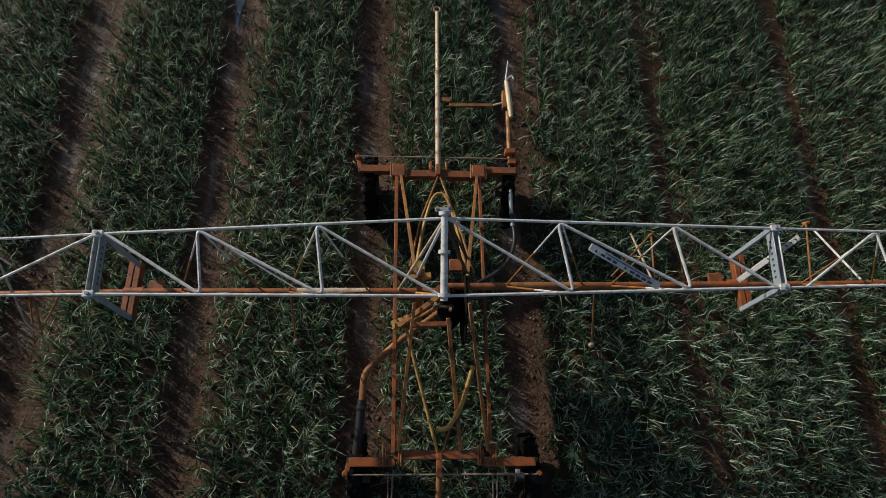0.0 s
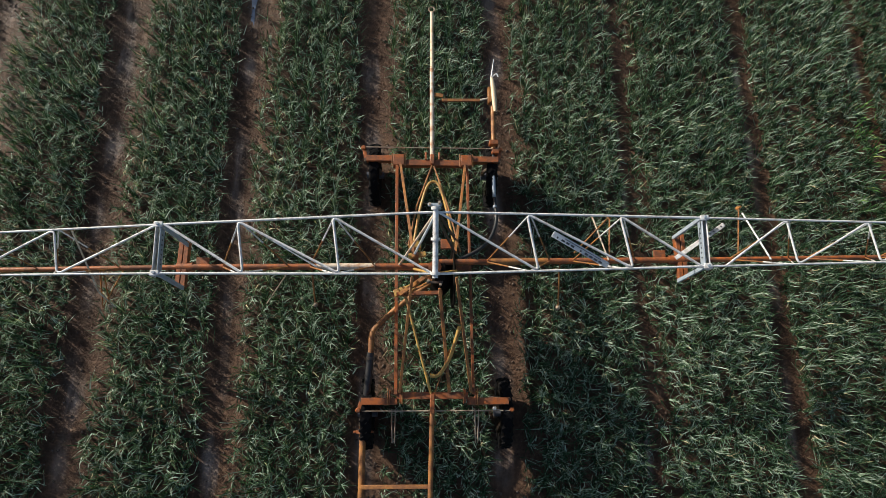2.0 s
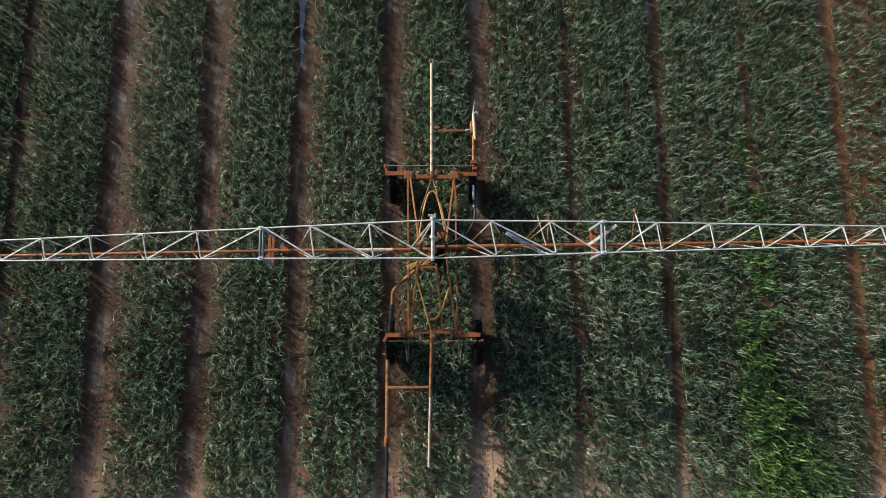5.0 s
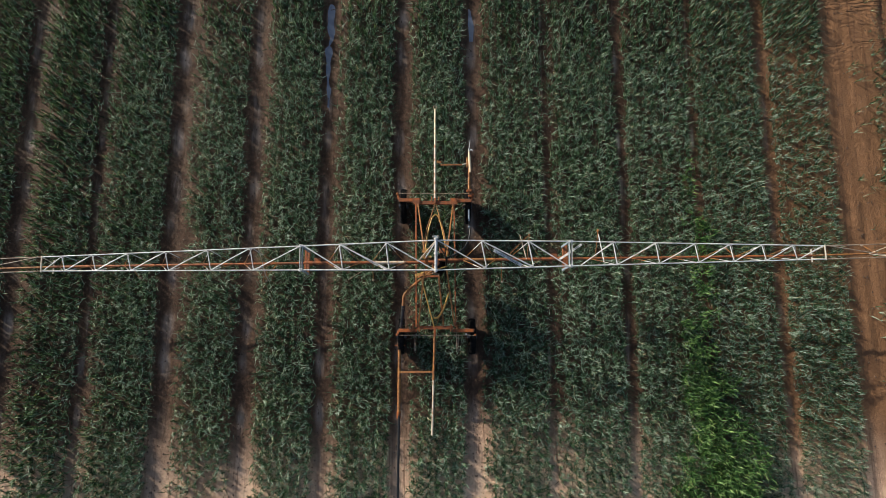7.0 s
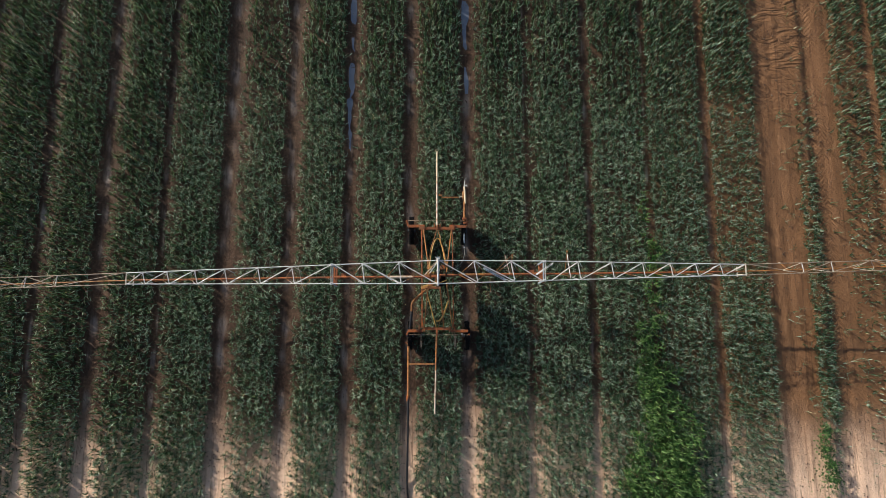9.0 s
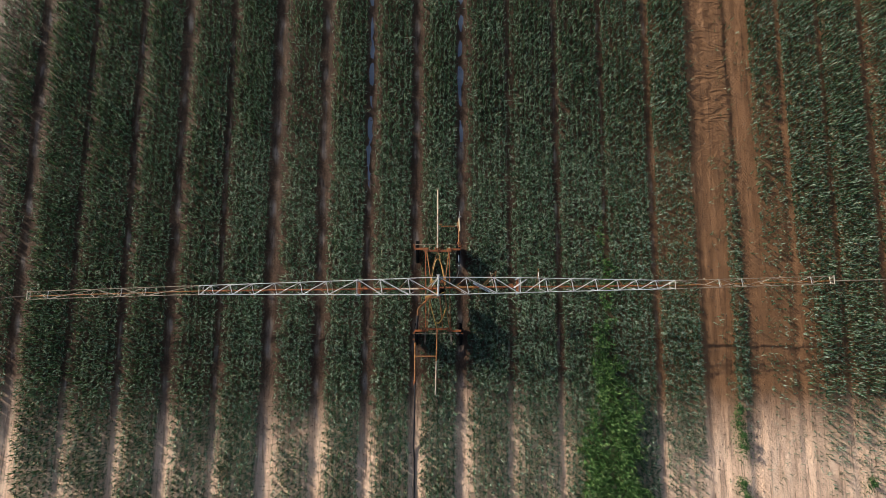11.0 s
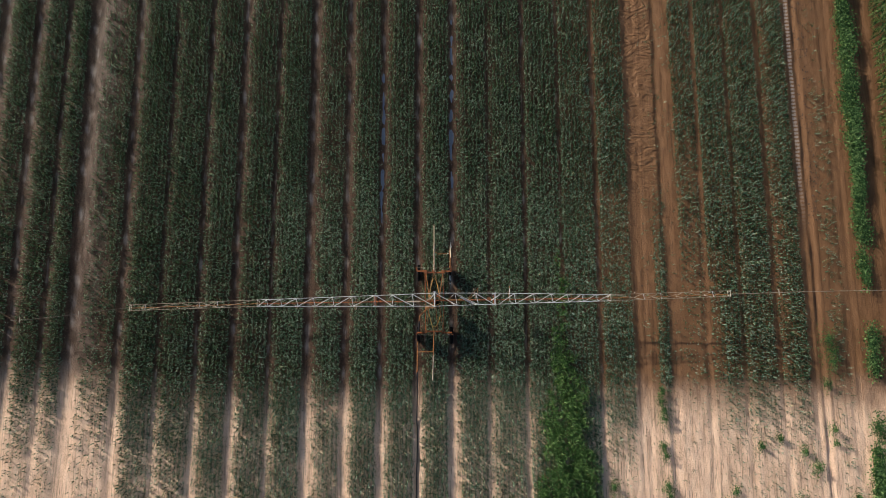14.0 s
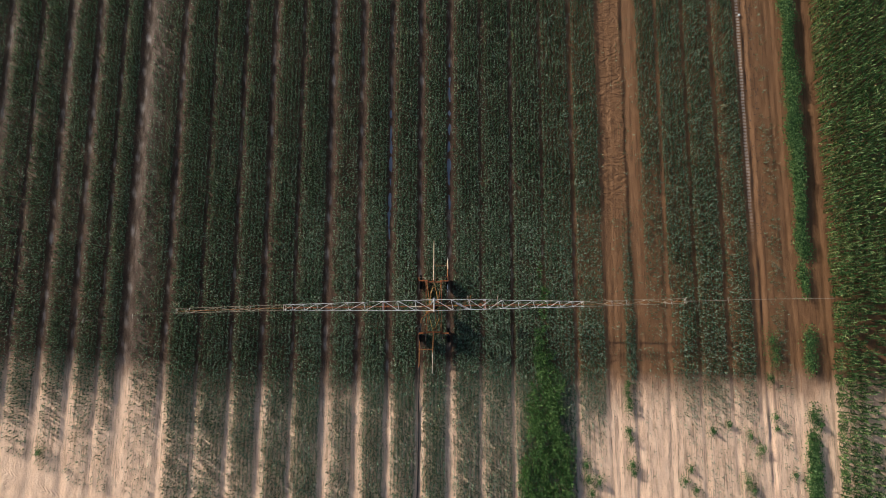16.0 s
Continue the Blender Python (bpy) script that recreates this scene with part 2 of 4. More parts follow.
    for f in (-0.95, -2.2):
        dv = calc(nt, "ABSOLUTE", calc(nt, "ADD", calc(nt, "MULTIPLY_ADD", broad, 0.5, slope), -f))
        inside = calc(nt, "SUBTRACT", 1.0, smooth(nt, dv, 0.17, 0.25))
        bars = calc(nt, "SINE", calc(nt, "MULTIPLY", calc(nt, "ADD", x, dv), 22.0))
        tread = calc(nt, "ADD", tread, calc(nt, "MULTIPLY", calc(nt, "MULTIPLY", inside, bars), 1.6))
    h = calc(nt, "ADD", h, calc(nt, "MULTIPLY", calc(nt, "MULTIPLY", tread, smooth(nt, broad, 0.38, 0.62)), 0.15))
    # shallow rills washed across the bare strip
    slant = nt.nodes.new("ShaderNodeMapping")
    slant.inputs["Rotation"].default_value = (0, 0, 0.6)
    slant.inputs["Scale"].default_value = (0.55, 1.5, 1.0)
    nt.links.new(pos, slant.inputs["Vector"])
    wash = noise_node(nt, 1.05, 3, 0.55, slant.outputs["Vector"], 1.3)
    rill = smooth(nt, calc(nt, "ABSOLUTE", calc(nt, "ADD", wash, -0.5)), 0.0, 0.15)
    strip = calc(nt, "MULTIPLY", smooth(nt, x, 11.2, 11.7), calc(nt, "SUBTRACT", 1.0, smooth(nt, x, 13.2, 13.6)))
    strip = calc(nt, "MULTIPLY", strip, smooth(nt, y, 5.5, 8.5))
    h = calc(nt, "ADD", h, calc(nt, "MULTIPLY", calc(nt, "MULTIPLY", strip, rill), 0.9))
    bump(nt, b, h, 0.9, 0.07)
    return mat


SOIL = soil()


def water():
    mat, nt, b = nodes_of("puddle_water")
    # pale blue base colour painted in place of the sky's reflection
    b.inputs["Base Color"].default_value = (0.16, 0.18, 0.23, 1)
    b.inputs["Roughness"].default_value = 0.12
    b.inputs["Specular IOR Level"].default_value = 0.8
    bump(nt, b, noise_node(nt, 9.0, 2), 0.12, 0.01)
    return mat


WATER = water()

# ---- mesh helpers ----
ORIGIN = {}


def thing(name, at, label, category, group="", kind=""):
    ob = new(name)
    ob.empty_display_size = 0.2
    ob.location = at
    ORIGIN[ob.name] = Vector(at)
    return tagged(ob, label, category, group, kind)


def part(name, bm, material, parent, label="", flat=False):
    """Link a bmesh, in world coordinates, as one mesh under a thing or a part."""
    root = parent if parent.parent is None else parent.parent
    off = ORIGIN[root.name]
    bmesh.ops.translate(bm, verts=bm.verts, vec=-off)
    me = bpy.data.meshes.new(name)
    bm.to_mesh(me)
    bm.free()
    if not flat:
        for p in me.polygons:
            p.use_smooth = True
        me.set_sharp_from_angle(angle=radians(38))
    me.materials.append(material)
    ob = new(name, me)
    ob.parent = parent
    if label:
        ob["label"] = label
    return ob


def rounded(points, r):
    """A polyline whose inner corners are turned into short curves."""
    pts = [Vector(p) for p in points]
    out = [pts[0]]
    for a, b, c in zip(pts, pts[1:], pts[2:]):
        ra = min(r, (a - b).length * 0.45)
        rc = min(r, (c - b).length * 0.45)
        p, q = b + (a - b).normalized() * ra, b + (c - b).normalized() * rc
        for k in range(6):
            u = k / 5
            out.append(p * (1 - u) ** 2 + b * (2 * u * (1 - u)) + q * u * u)
    out.append(pts[-1])
    return out


def tube(bm, points, radius, sides=8):
    """A round bar along a polyline; radius may be one number or one for each point."""
    pts = [Vector(p) for p in points]
    radii = radius if isinstance(radius, (list, tuple)) else [radius] * len(pts)
    tangent = (pts[1] - pts[0]).normalized()
    side = tangent.orthogonal().normalized()
    rings = []
    for i, p in enumerate(pts):
        t = (pts[min(i + 1, len(pts) - 1)] - pts[max(i - 1, 0)]).normalized()
        side = (side - t * side.dot(t)).normalized()
        up = t.cross(side)
        rings.append([bm.verts.new(p + (side * math.cos(2 * math.pi * k / sides) + up * math.sin(2 * math.pi * k / sides)) * radii[i])
                      for k in range(sides)])
    for a, b in zip(rings, rings[1:]):
        for k in range(sides):
            bm.faces.new((a[k], a[(k + 1) % sides], b[(k + 1) % sides], b[k]))
    bm.faces.new(rings[0][::-1])
    bm.faces.new(rings[-1])
    return bm


def rod(points, radius, sides=8):
    return tube(bmesh.new(), points, radius, sides)


def bar(a, b, width, height, bm=None, up=(0, 0, 1), edge=0.004):
    """A rectangular bar from a to b with bevelled edges."""
    a, b, up = Vector(a), Vector(b), Vector(up)
    x = (b - a).normalized()
    y = up.cross(x)
    if y.length < 1e-4:
        y = Vector((0, 1, 0))
    y.normalize()
    z = x.cross(y)
    own = bmesh.new()
    m = Matrix((x, y, z)).transposed().to_4x4()
    m.translation = (a + b) / 2
    bmesh.ops.create_cube(own, size=1, matrix=m @ Matrix.Diagonal(((b - a).length, width, height, 1)))
    if edge:
        bmesh.ops.bevel(own, geom=own.edges[:], offset=edge, segments=1, affect="EDGES")
    if bm is None:
        return own
    tmp = bpy.data.meshes.new("tmp")
    own.to_mesh(tmp)
    own.free()
    bm.from_mesh(tmp)
    bpy.data.meshes.remove(tmp)
    return bm


def block(c, size, bm=None, edge=0.006):
    c = Vector(c)
    return bar(c - Vector((size[0] / 2, 0, 0)), c + Vector((size[0] / 2, 0, 0)), size[1], size[2], bm, edge=edge)


def lathe(profile, centre, axis, sides=32):
    """Turn (radius, offset) pairs round an axis through centre."""
    bm = bmesh.new()
    q = Vector((0, 0, 1)).rotation_difference(Vector(axis))
    rings = []
    for r, o in profile:
        rings.append([bm.verts.new(Vector(centre) + q @ Vector((r * math.cos(2 * math.pi * k / sides), r * math.sin(2 * math.pi * k / sides), o)))
                      for k in range(sides)])
    n = len(rings)
    for i in range(n - 1):
        for k in range(sides):
            bm.faces.new((rings[i][k], rings[i][(k + 1) % sides], rings[i + 1][(k + 1) % sides], rings[i + 1][k]))
    return bm


def mesh_from(name, verts, tris, material):
    """A mesh from arrays of vertices and triangles."""
    me = bpy.data.meshes.new(name)
    me.vertices.add(len(verts))
    me.vertices.foreach_set("co", np.ascontiguousarray(verts, dtype=np.float32).ravel())
    me.loops.add(tris.size)
    me.loops.foreach_set("vertex_index", np.ascontiguousarray(tris, dtype=np.int32).ravel())
    me.polygons.add(len(tris))
    me.polygons.foreach_set("loop_start", np.arange(0, tris.size, 3, dtype=np.int32))
    me.polygons.foreach_set("use_smooth", np.ones(len(tris), dtype=bool))
    me.update(calc_edges=True)
    me.materials.append(material)
    return me


# ---- the lie of the field ----
FURROWS = [-33.4, -31.4, -29.4, -27.3, -25.3, -23.35, -21.6, -20.0, -17.45, -15.3, -13.2, -11.2, -9.2, -7.08, -5.0, -3.0, -0.94,
           1.03, 3.1, 5.25, 7.35, 9.5]
# half the open width of each furrow; in the narrow ones the leaves of both beds meet
OPEN = [0.18, 0.10, 0.18, 0.10, 0.20, 0.18, 0.10, 0.30, 0.16, 0.06, 0.10, 0.15, 0.08, 0.20, 0.17, 0.15, 0.16, 0.16, 0.045, 0.09, 0.06, 0.12]
RIGHT_BEDS = [(9.63, 11.4), (14.3, 15.7), (15.86, 17.62), (17.8, 19.62), (19.88, 21.5)]
RUTS = [11.75, 12.1, 13.45, 13.75, 15.65, 17.88, 19.95, 21.85, 22.25, 23.95, 24.3, 26.65]


def wob(v, s):
    """A smooth pseudo-random wave in -1..1."""
    return 0.5 * np.sin(v * 0.73 + s * 1.7) + 0.3 * np.sin(v * 1.9 + s * 4.1) + 0.2 * np.sin(v * 4.3 + s * 2.3)


def lane(y, k):
    return 0.05 * wob(np.asarray(y, float), k)


def lift(x, y):
    """Height of the ground at x, y."""
    x, y = np.asarray(x, float), np.asarray(y, float)
    z = 0.02 + 0.012 * np.sin(x * 7.1 + 1.3 * np.sin(y * 0.9)) * np.sin(y * 2.3 + x) + 0.01 * np.sin(y * 5.1 + x * 3.0)
    for k, f in enumerate(FURROWS):
        d = np.abs(x - f - lane(y, k))
        z = z - 0.045 / (1 + (d / (OPEN[k] + 0.03)) ** 4)
    for k, f in enumerate(RUTS):
        d = np.abs(x - f - lane(y, k + 40))
        deep = 2.0 if f in (13.45, 22.25) else 1.0
        z = z - deep * (0.035 / (1 + (d / 0.15) ** 4) - 0.018 * np.exp(-((d - 0.25) / 0.08) ** 2))
    fade = np.clip((40 - np.abs(x)) / 5, 0, 1) * np.clip((32 - np.abs(y - 7)) / 5, 0, 1)
    return z * fade


def build_ground():
    xs = np.concatenate([[-2500, -1200, -500, -200, -90, -60, -45], np.arange(-37, 37.01, 0.12), [45, 60, 90, 200, 500, 1200, 2500]])
    ys = np.concatenate([[-2500, -1200, -500, -200, -90, -50, -30], np.arange(-17, 29.01, 0.28), [40, 60, 100, 200, 500, 1200, 2500]])
    gx, gy = np.meshgrid(xs, ys)
    gz = lift(gx, gy)
    verts = np.stack([gx, gy, gz], -1).reshape(-1, 3)
    nx, ny = len(xs), len(ys)
    i = (np.arange(ny - 1)[:, None] * nx + np.arange(nx - 1)[None, :]).ravel()
    tris = np.concatenate([np.stack([i, i + 1, i + nx + 1], 1), np.stack([i, i + nx + 1, i + nx], 1)])
    tagged(new("ground", mesh_from("ground", verts, tris, SOIL)), "ploughed field soil, damp brown ahead and pale dry sand behind", "ground", kind="structure")


build_ground()


def puddle(x, y0, y1, half):
    n = 60
    ys = np.linspace(y0, y1, n)
    w = half * (0.55 + 0.45 * wob(ys * 2.5, x)) * np.sin(np.linspace(0.05, math.pi - 0.05, n)) ** 0.3
    z = -0.020
    verts = np.concatenate([np.stack([x + lane(ys, FURROWS.index(x)) - w, ys, np.full(n, z)], 1),
                            np.stack([x + lane(ys, FURROWS.index(x)) + w, ys, np.full(n, z)], 1)])
    i = np.arange(n - 1)
    tris = np.concatenate([np.stack([i, i + n, i + n + 1], 1), np.stack([i, i + n + 1, i + 1], 1)])
    tagged(new("water", mesh_from("water", verts, tris, WATER)), "thin line of water standing in a furrow", "puddle", kind="structure")


puddle(1.03, 7.0, 17.5, 0.17)
puddle(-3.0, 4.5, 14.0, 0.17)

# ---- the boom irrigator: cart ----
cart = thing("irrigation_cart", (0, 0.3, -0.08), "rusty orange steel irrigation cart on four narrow wheels straddling a bed", "irrigation cart")


def wheel(x, y):
    r, z = 0.45, 0.45 - 0.05
    prof = [(r * 0.62, -0.055), (r * 0.80, -0.075), (r * 0.94, -0.07), (r, -0.047), (r * 1.01, 0.0),
            (r, 0.047), (r * 0.94, 0.07), (r * 0.80, 0.075), (r * 0.62, 0.055)]
    bm = lathe(prof, (x, y, z), (1, 0, 0), 36)
    w = part("wheel", bm, RUBBER, cart, "black ribbed rubber tyre")
    for k in range(22):
        a = 2 * math.pi * k / 22
        for s in (-1, 1):
            aa = a + (0.0 if s < 0 else math.pi / 22)
            p = Vector((x + s * 0.01, y + math.cos(aa) * r * 1.0, z + math.sin(aa) * r * 1.0))
            q = Vector((x + s * 0.066, y + math.cos(aa + 0.13) * r * 0.97, z + math.sin(aa + 0.13) * r * 0.97))
            part("tread_lug", bar(p, q, 0.035, 0.04, up=(0, math.cos(aa), math.sin(aa)), edge=0), RUBBER, w)
    part("rim", lathe([(0.03, 0.06), (0.10, 0.07), (0.12, 0.02), (0.24, 0.0), (0.285, 0.07), (0.30, 0.076), (0.30, -0.076), (0.285, -0.07), (0.24, -0.02),
                       (0.03, -0.04)], (x, y, z), (1 if x > 0 else -1, 0, 0), 28), NEAR_BLACK, w, "near-black steel rim")
    part("hub", rod([(x - 0.13, y, z), (x + 0.13, y, z)], 0.05, 12), DARK, w)


for wx, wy in ((-0.84, 1.97), (0.88, 1.97), (-0.86, -1.50), (0.98, -1.50)):
    wheel(wx, wy)

# axle beams with their brackets, stub axles and steering rods
for y, x0, x1, z in ((1.98, -0.95, 0.96, 0.85), (-1.315, -0.915, 0.99, 0.85)):
    s = 1 if y > 0 else -1
    part("axle_beam", bar((x0, y + 0.05 * s, z), (-0.45, y + 0.05 * s, z), 0.088, 0.10), ORANGE, cart)
    part("axle_beam", bar((-0.46, y - 0.02 * s, z + 0.012), (0.46, y - 0.02 * s, z + 0.012), 0.088, 0.10), ORANGE, cart)
    part("axle_beam", bar((0.45, y + 0.05 * s, z), (x1, y + 0.05 * s, z), 0.088, 0.10), ORANGE, cart)
    for bx in (-0.48, 0.49):
        if y > 0:
            part("bracket", block((bx, y + 0.01, z + 0.03), (0.155, 0.165, 0.13)), ORANGE, cart, "orange steel bracket plates")
        else:
            for dx in (-0.07, 0.07):
                part("bracket_plate", block((bx + dx, y + 0.01, z + 0.02), (0.022, 0.17, 0.12)), ORANGE, cart)
        for dx in (-0.092, 0.092):
            part("clamp_bolt", rod([(bx + dx, y - 0.09, z + 0.08), (bx + dx, y + 0.11, z + 0.08)], 0.008, 6), AMBER, cart)
    for x in (x0, x1):
        part("fork", rod(rounded([(x, y + 0.03 * s, z + 0.04), (x, y + 0.03 * s, z - 0.08), (x * 0.80, y, z - 0.30), (x * 0.80, y, 0.39), (x * 0.94, y, 0.39)], 0.08), 0.028, 8), STEEL, cart)
        part("steering_knuckle", lathe([(0.0, -0.04), (0.032, -0.04), (0.036, 0.02), (0.022, 0.04), (0.0, 0.04)], (x * 1.04, y + (0.23 if y > 0 else 0.16) * s, z - 0.02), (0, 0, 1), 12), ORANGE, cart)
        part("steering_arm", bar((x, y + 0.04 * s, z - 0.02), (x * 1.04, y + (0.25 if y > 0 else 0.18) * s, z - 0.02), 0.05, 0.02), ORANGE, cart)
    part("steering_rod", rod([(x0 * 1.04, y + (0.24 if y > 0 else 0.17) * s, z), (x1 * 1.04, y + (0.24 if y > 0 else 0.17) * s, z)], 0.008, 8), RUSTY_PALE, cart, "thin pale steering rod")

# long side beams and diagonal legs up to the turntable
part("side_beam", bar((-0.47, -1.28, 0.90), (-0.50, 1.93, 0.90), 0.042, 0.08), ORANGE, cart)
part("side_beam", bar((0.53, -1.28, 0.90), (0.50, 1.93, 0.90), 0.034, 0.08), ORANGE, cart)
for a, b in (((-0.45, 1.91, 0.93), (-0.25, 0.35, 1.62)), ((0.47, 1.91, 0.93), (0.27, 0.42, 1.62)),
             ((-0.42, -1.26, 0.93), (-0.27, 0.10, 1.62)), ((0.50, -1.26, 0.93), (0.28, 0.10, 1.62))):
    part("leg", bar(a, b, 0.036, 0.036), AMBER, cart)
part("leg", bar((0.22, -1.26, 0.91), (0.08, 0.02, 1.35), 0.042, 0.042), AMBER, cart)
part("cross_member", bar((-0.47, -0.05, 1.30), (0.12, -0.03, 1.30), 0.05, 0.06), ORANGE, cart)
part("cross_member", bar((-0.32, 0.40, 1.50), (-0.10, 0.43, 1.50), 0.06, 0.06), YELLOW, cart)
part("cross_member", bar((-0.42, -0.06, 1.34), (-0.02, 0.14, 1.72), 0.05, 0.05), AMBER, cart)
part("post", bar((-0.22, 0.10, 1.0), (-0.22, 0.42, 1.56), 0.06, 0.06), ORANGE, cart)
part("cross_member", bar((-0.50, 0.40, 0.90), (0.52, 0.40, 0.90), 0.07, 0.07), ORANGE, cart)
part("yellow_bracket", bar((-0.50, -0.02, 1.18), (-0.24, 0.06, 1.24), 0.09, 0.07), YELLOW, cart, "yellow welded bracket")
part("yellow_bracket", block((-0.24, 0.62, 1.25), (0.16, 0.10, 0.12)), YELLOW, cart, "yellow welded bracket")
part("gusset", block((0.17, 0.62, 1.30), (0.14, 0.13, 0.05)), ORANGE, cart)
# housing hidden under the boom, made tall to fill the cart's shadow
part("gearbox", block((0.11, 0.26, 1.00), (0.26, 0.44, 0.70), edge=0.09), NEAR_BLACK, cart, "near-black drive housing sized to cast the cart's shadow")
# unseen disc added edge-on from above, only to block the sun
part("shadow_disc", lathe([(0.04, -0.02), (0.40, -0.015), (0.42, 0.0), (0.40, 0.015), (0.04, 0.02)], (0.27, 0.24, 1.0), (1, 0, 0), 32), NEAR_BLACK, cart, "unseen upright disc that fills out the cart's shadow")
part("riser_pipe", rod([(0.02, 0.3, 0.70), (0.02, 0.3, 1.36)], 0.085, 16), ORANGE, cart, "vertical orange water riser")

# loops and hooks of bent pipe
part("pipe_loop", rod(rounded([(-0.27, 0.55, 1.25), (-0.17, 1.20, 1.16), (-0.06, 1.58, 1.12), (0.08, 1.58, 1.12), (0.18, 1.20, 1.16), (0.30, 0.50, 1.30)], 0.16), 0.019, 8), YELLOW, cart, "bent yellow pipe loop")
part("pipe_hook", rod(rounded([(0.34, -0.45, 1.22), (0.22, -0.85, 1.08), (0.08, -1.06, 1.0), (-0.03, -1.05, 0.98)], 0.12), 0.024, 10), YELLOW, cart, "bright yellow bent pipe hook")
part("stay_rod", rod([(-0.36, -0.05, 1.25), (-0.20, -0.62, 1.06), (-0.02, -1.27, 0.91)], 0.017, 8), YELLOW, cart)
part("stay_rod", rod([(0.03, -1.27, 0.91), (0.22, -0.72, 1.08)], 0.009, 6), AMBER, cart)
part("stay_rod", rod([(0.0, 1.92, 0.91), (-0.22, 1.2, 1.15), (-0.32, 0.55, 1.45)], 0.012, 6), AMBER, cart)
part("stay_rod", rod([(0.02, 1.92, 0.91), (0.20, 1.2, 1.20), (0.34, 0.45, 1.55)], 0.012, 6), AMBER, cart)

# towing pole to the front with its gun arm
part("tow_pole", rod([(0.0, 1.98, 0.90), (0.0, 3.55, 0.82)], 0.033, 12), FADED, cart, "peeling yellow towing pole")
part("tow_pole", rod([(0.0, 3.54, 0.82), (0.0, 4.60, 0.77)], 0.026, 12), CREAM, cart, "pale towing pole end")
for k in range(22):
    hy = 2.45 + 0.075 * k
    part("pole_hole", rod([(0.012 * (-1) ** k, hy, 0.80), (0.012 * (-1) ** k, hy, 0.918 - 0.0475 * (hy - 1.98))], 0.009, 6), ORANGE, cart)
ring = [(0.045 * math.cos(a), 4.65 + 0.045 * math.sin(a), 0.765) for a in np.linspace(0, 2 * math.pi, 17)]
part("tow_ring", rod(ring, 0.012, 8), RUSTY_PALE, cart, "pale steel towing eye")
part("pole_bracket", block((0.0, 2.0, 0.925), (0.055, 0.15, 0.06)), ORANGE, cart)
part("pole_bracket", block((-0.09, 2.06, 0.88), (0.03, 0.12, 0.10)), ORANGE, cart)
part("pole_bracket", block((0.10, 2.06, 0.88), (0.03, 0.12, 0.10)), ORANGE, cart)
part("gun_arm", rod([(0.90, 2.22, 0.84), (0.91, 2.95, 0.84)], 0.034, 12), AMBER, cart)
part("gun_arm_clamp", block((0.90, 2.30, 0.86), (0.13, 0.07, 0.12)), ORANGE, cart)
part("gun_arm_clamp", block((0.92, 2.16, 0.84), (0.10, 0.06, 0.12)), ORANGE, cart)
gun = part("spray_gun", rod([(0.935, 2.80, 0.90), (0.925, 2.98, 0.90), (0.915, 3.16, 0.90), (0.90, 3.34, 0.90), (0.89, 3.37, 0.90)], [0.024, 0.038, 0.037, 0.028, 0.018], 12), CREAM, cart, "cream tapered spray gun body")
part("nozzle", rod([(0.89, 3.36, 0.90), (0.93, 3.66, 0.94)], [0.014, 0.005], 8), WHITE, gun)
part("lever", rod(rounded([(0.90, 3.36, 0.93), (0.97, 3.43, 0.93), (0.99, 3.37, 0.93)], 0.03), 0.010, 6), WHITE, gun)
part("gun_mount", block((0.86, 3.08, 0.86), (0.05, 0.26, 0.10)), AMBER, cart)
part("cross_strut", bar((0.03, 3.10, 0.83), (0.17, 3.08, 0.83), 0.06, 0.04), AMBER, cart)
part("cross_strut", bar((0.15, 3.01, 0.83), (0.72, 3.02, 0.83), 0.045, 0.035), AMBER, cart)
part("cross_strut", rod([(0.70, 3.02, 0.83), (0.90, 3.06, 0.86)], 0.014, 6), GALV_THIN, cart)
part("feed_hose", rod(rounded([(0.90, 2.16, 0.84), (0.89, 1.85, 0.80), (0.90, 1.5, 0.74), (0.93, 1.1, 0.80), (0.75, 0.7, 0.95), (0.25, 0.45, 0.95)], 0.25), 0.024, 10), HOSE, cart, "dark feed hose")
part("hose_sleeve", rod([(0.892, 1.84, 0.802), (0.895, 1.62, 0.772), (0.898, 1.50, 0.765)], [0.027, 0.026, 0.025], 10), GREY, cart, "pale worn hose sleeve")
part("hose_clip", rod([(0.903, 1.37, 0.765), (0.905, 1.33, 0.768)], 0.031, 10), GREY, cart)

# water inlet and the poles trailing behind
part("inlet_pipe", rod(rounded([(0.02, 0.22, 0.90), (-0.44, -0.12, 0.90), (-0.80, -0.46, 0.90), (-0.81, -0.78, 0.88)], 0.10), 0.036, 12), AMBER, cart, "bent orange water inlet pipe")
part("inlet_hose", rod(rounded([(-0.81, -0.74, 0.88), (-0.84, -1.15, 0.80), (-0.90, -1.62, 0.66)], 0.2), 0.048, 12), HOSE, cart, "black rubber coupling hose")
for p, q in (((-0.812, -0.80, 0.875), (-0.814, -0.83, 0.87)), ((-0.892, -1.58, 0.68), (-0.90, -1.66, 0.655))):
    part("hose_clamp", rod([p, q], 0.058, 12), STEEL, cart)
part("drag_pipe", rod([(-0.90, -1.64, 0.66), (-0.90, -3.45, 0.62)], 0.042, 12), AMBER, cart, "orange drag pipe")
part("flange", rod([(-0.90, -1.72, 0.66), (-0.90, -1.76, 0.66)], 0.085, 14), ORANGE, cart)
part("flange_plate", bar((-1.02, -1.74, 0.66), (-0.76, -1.74, 0.66), 0.03, 0.06), ORANGE, cart)
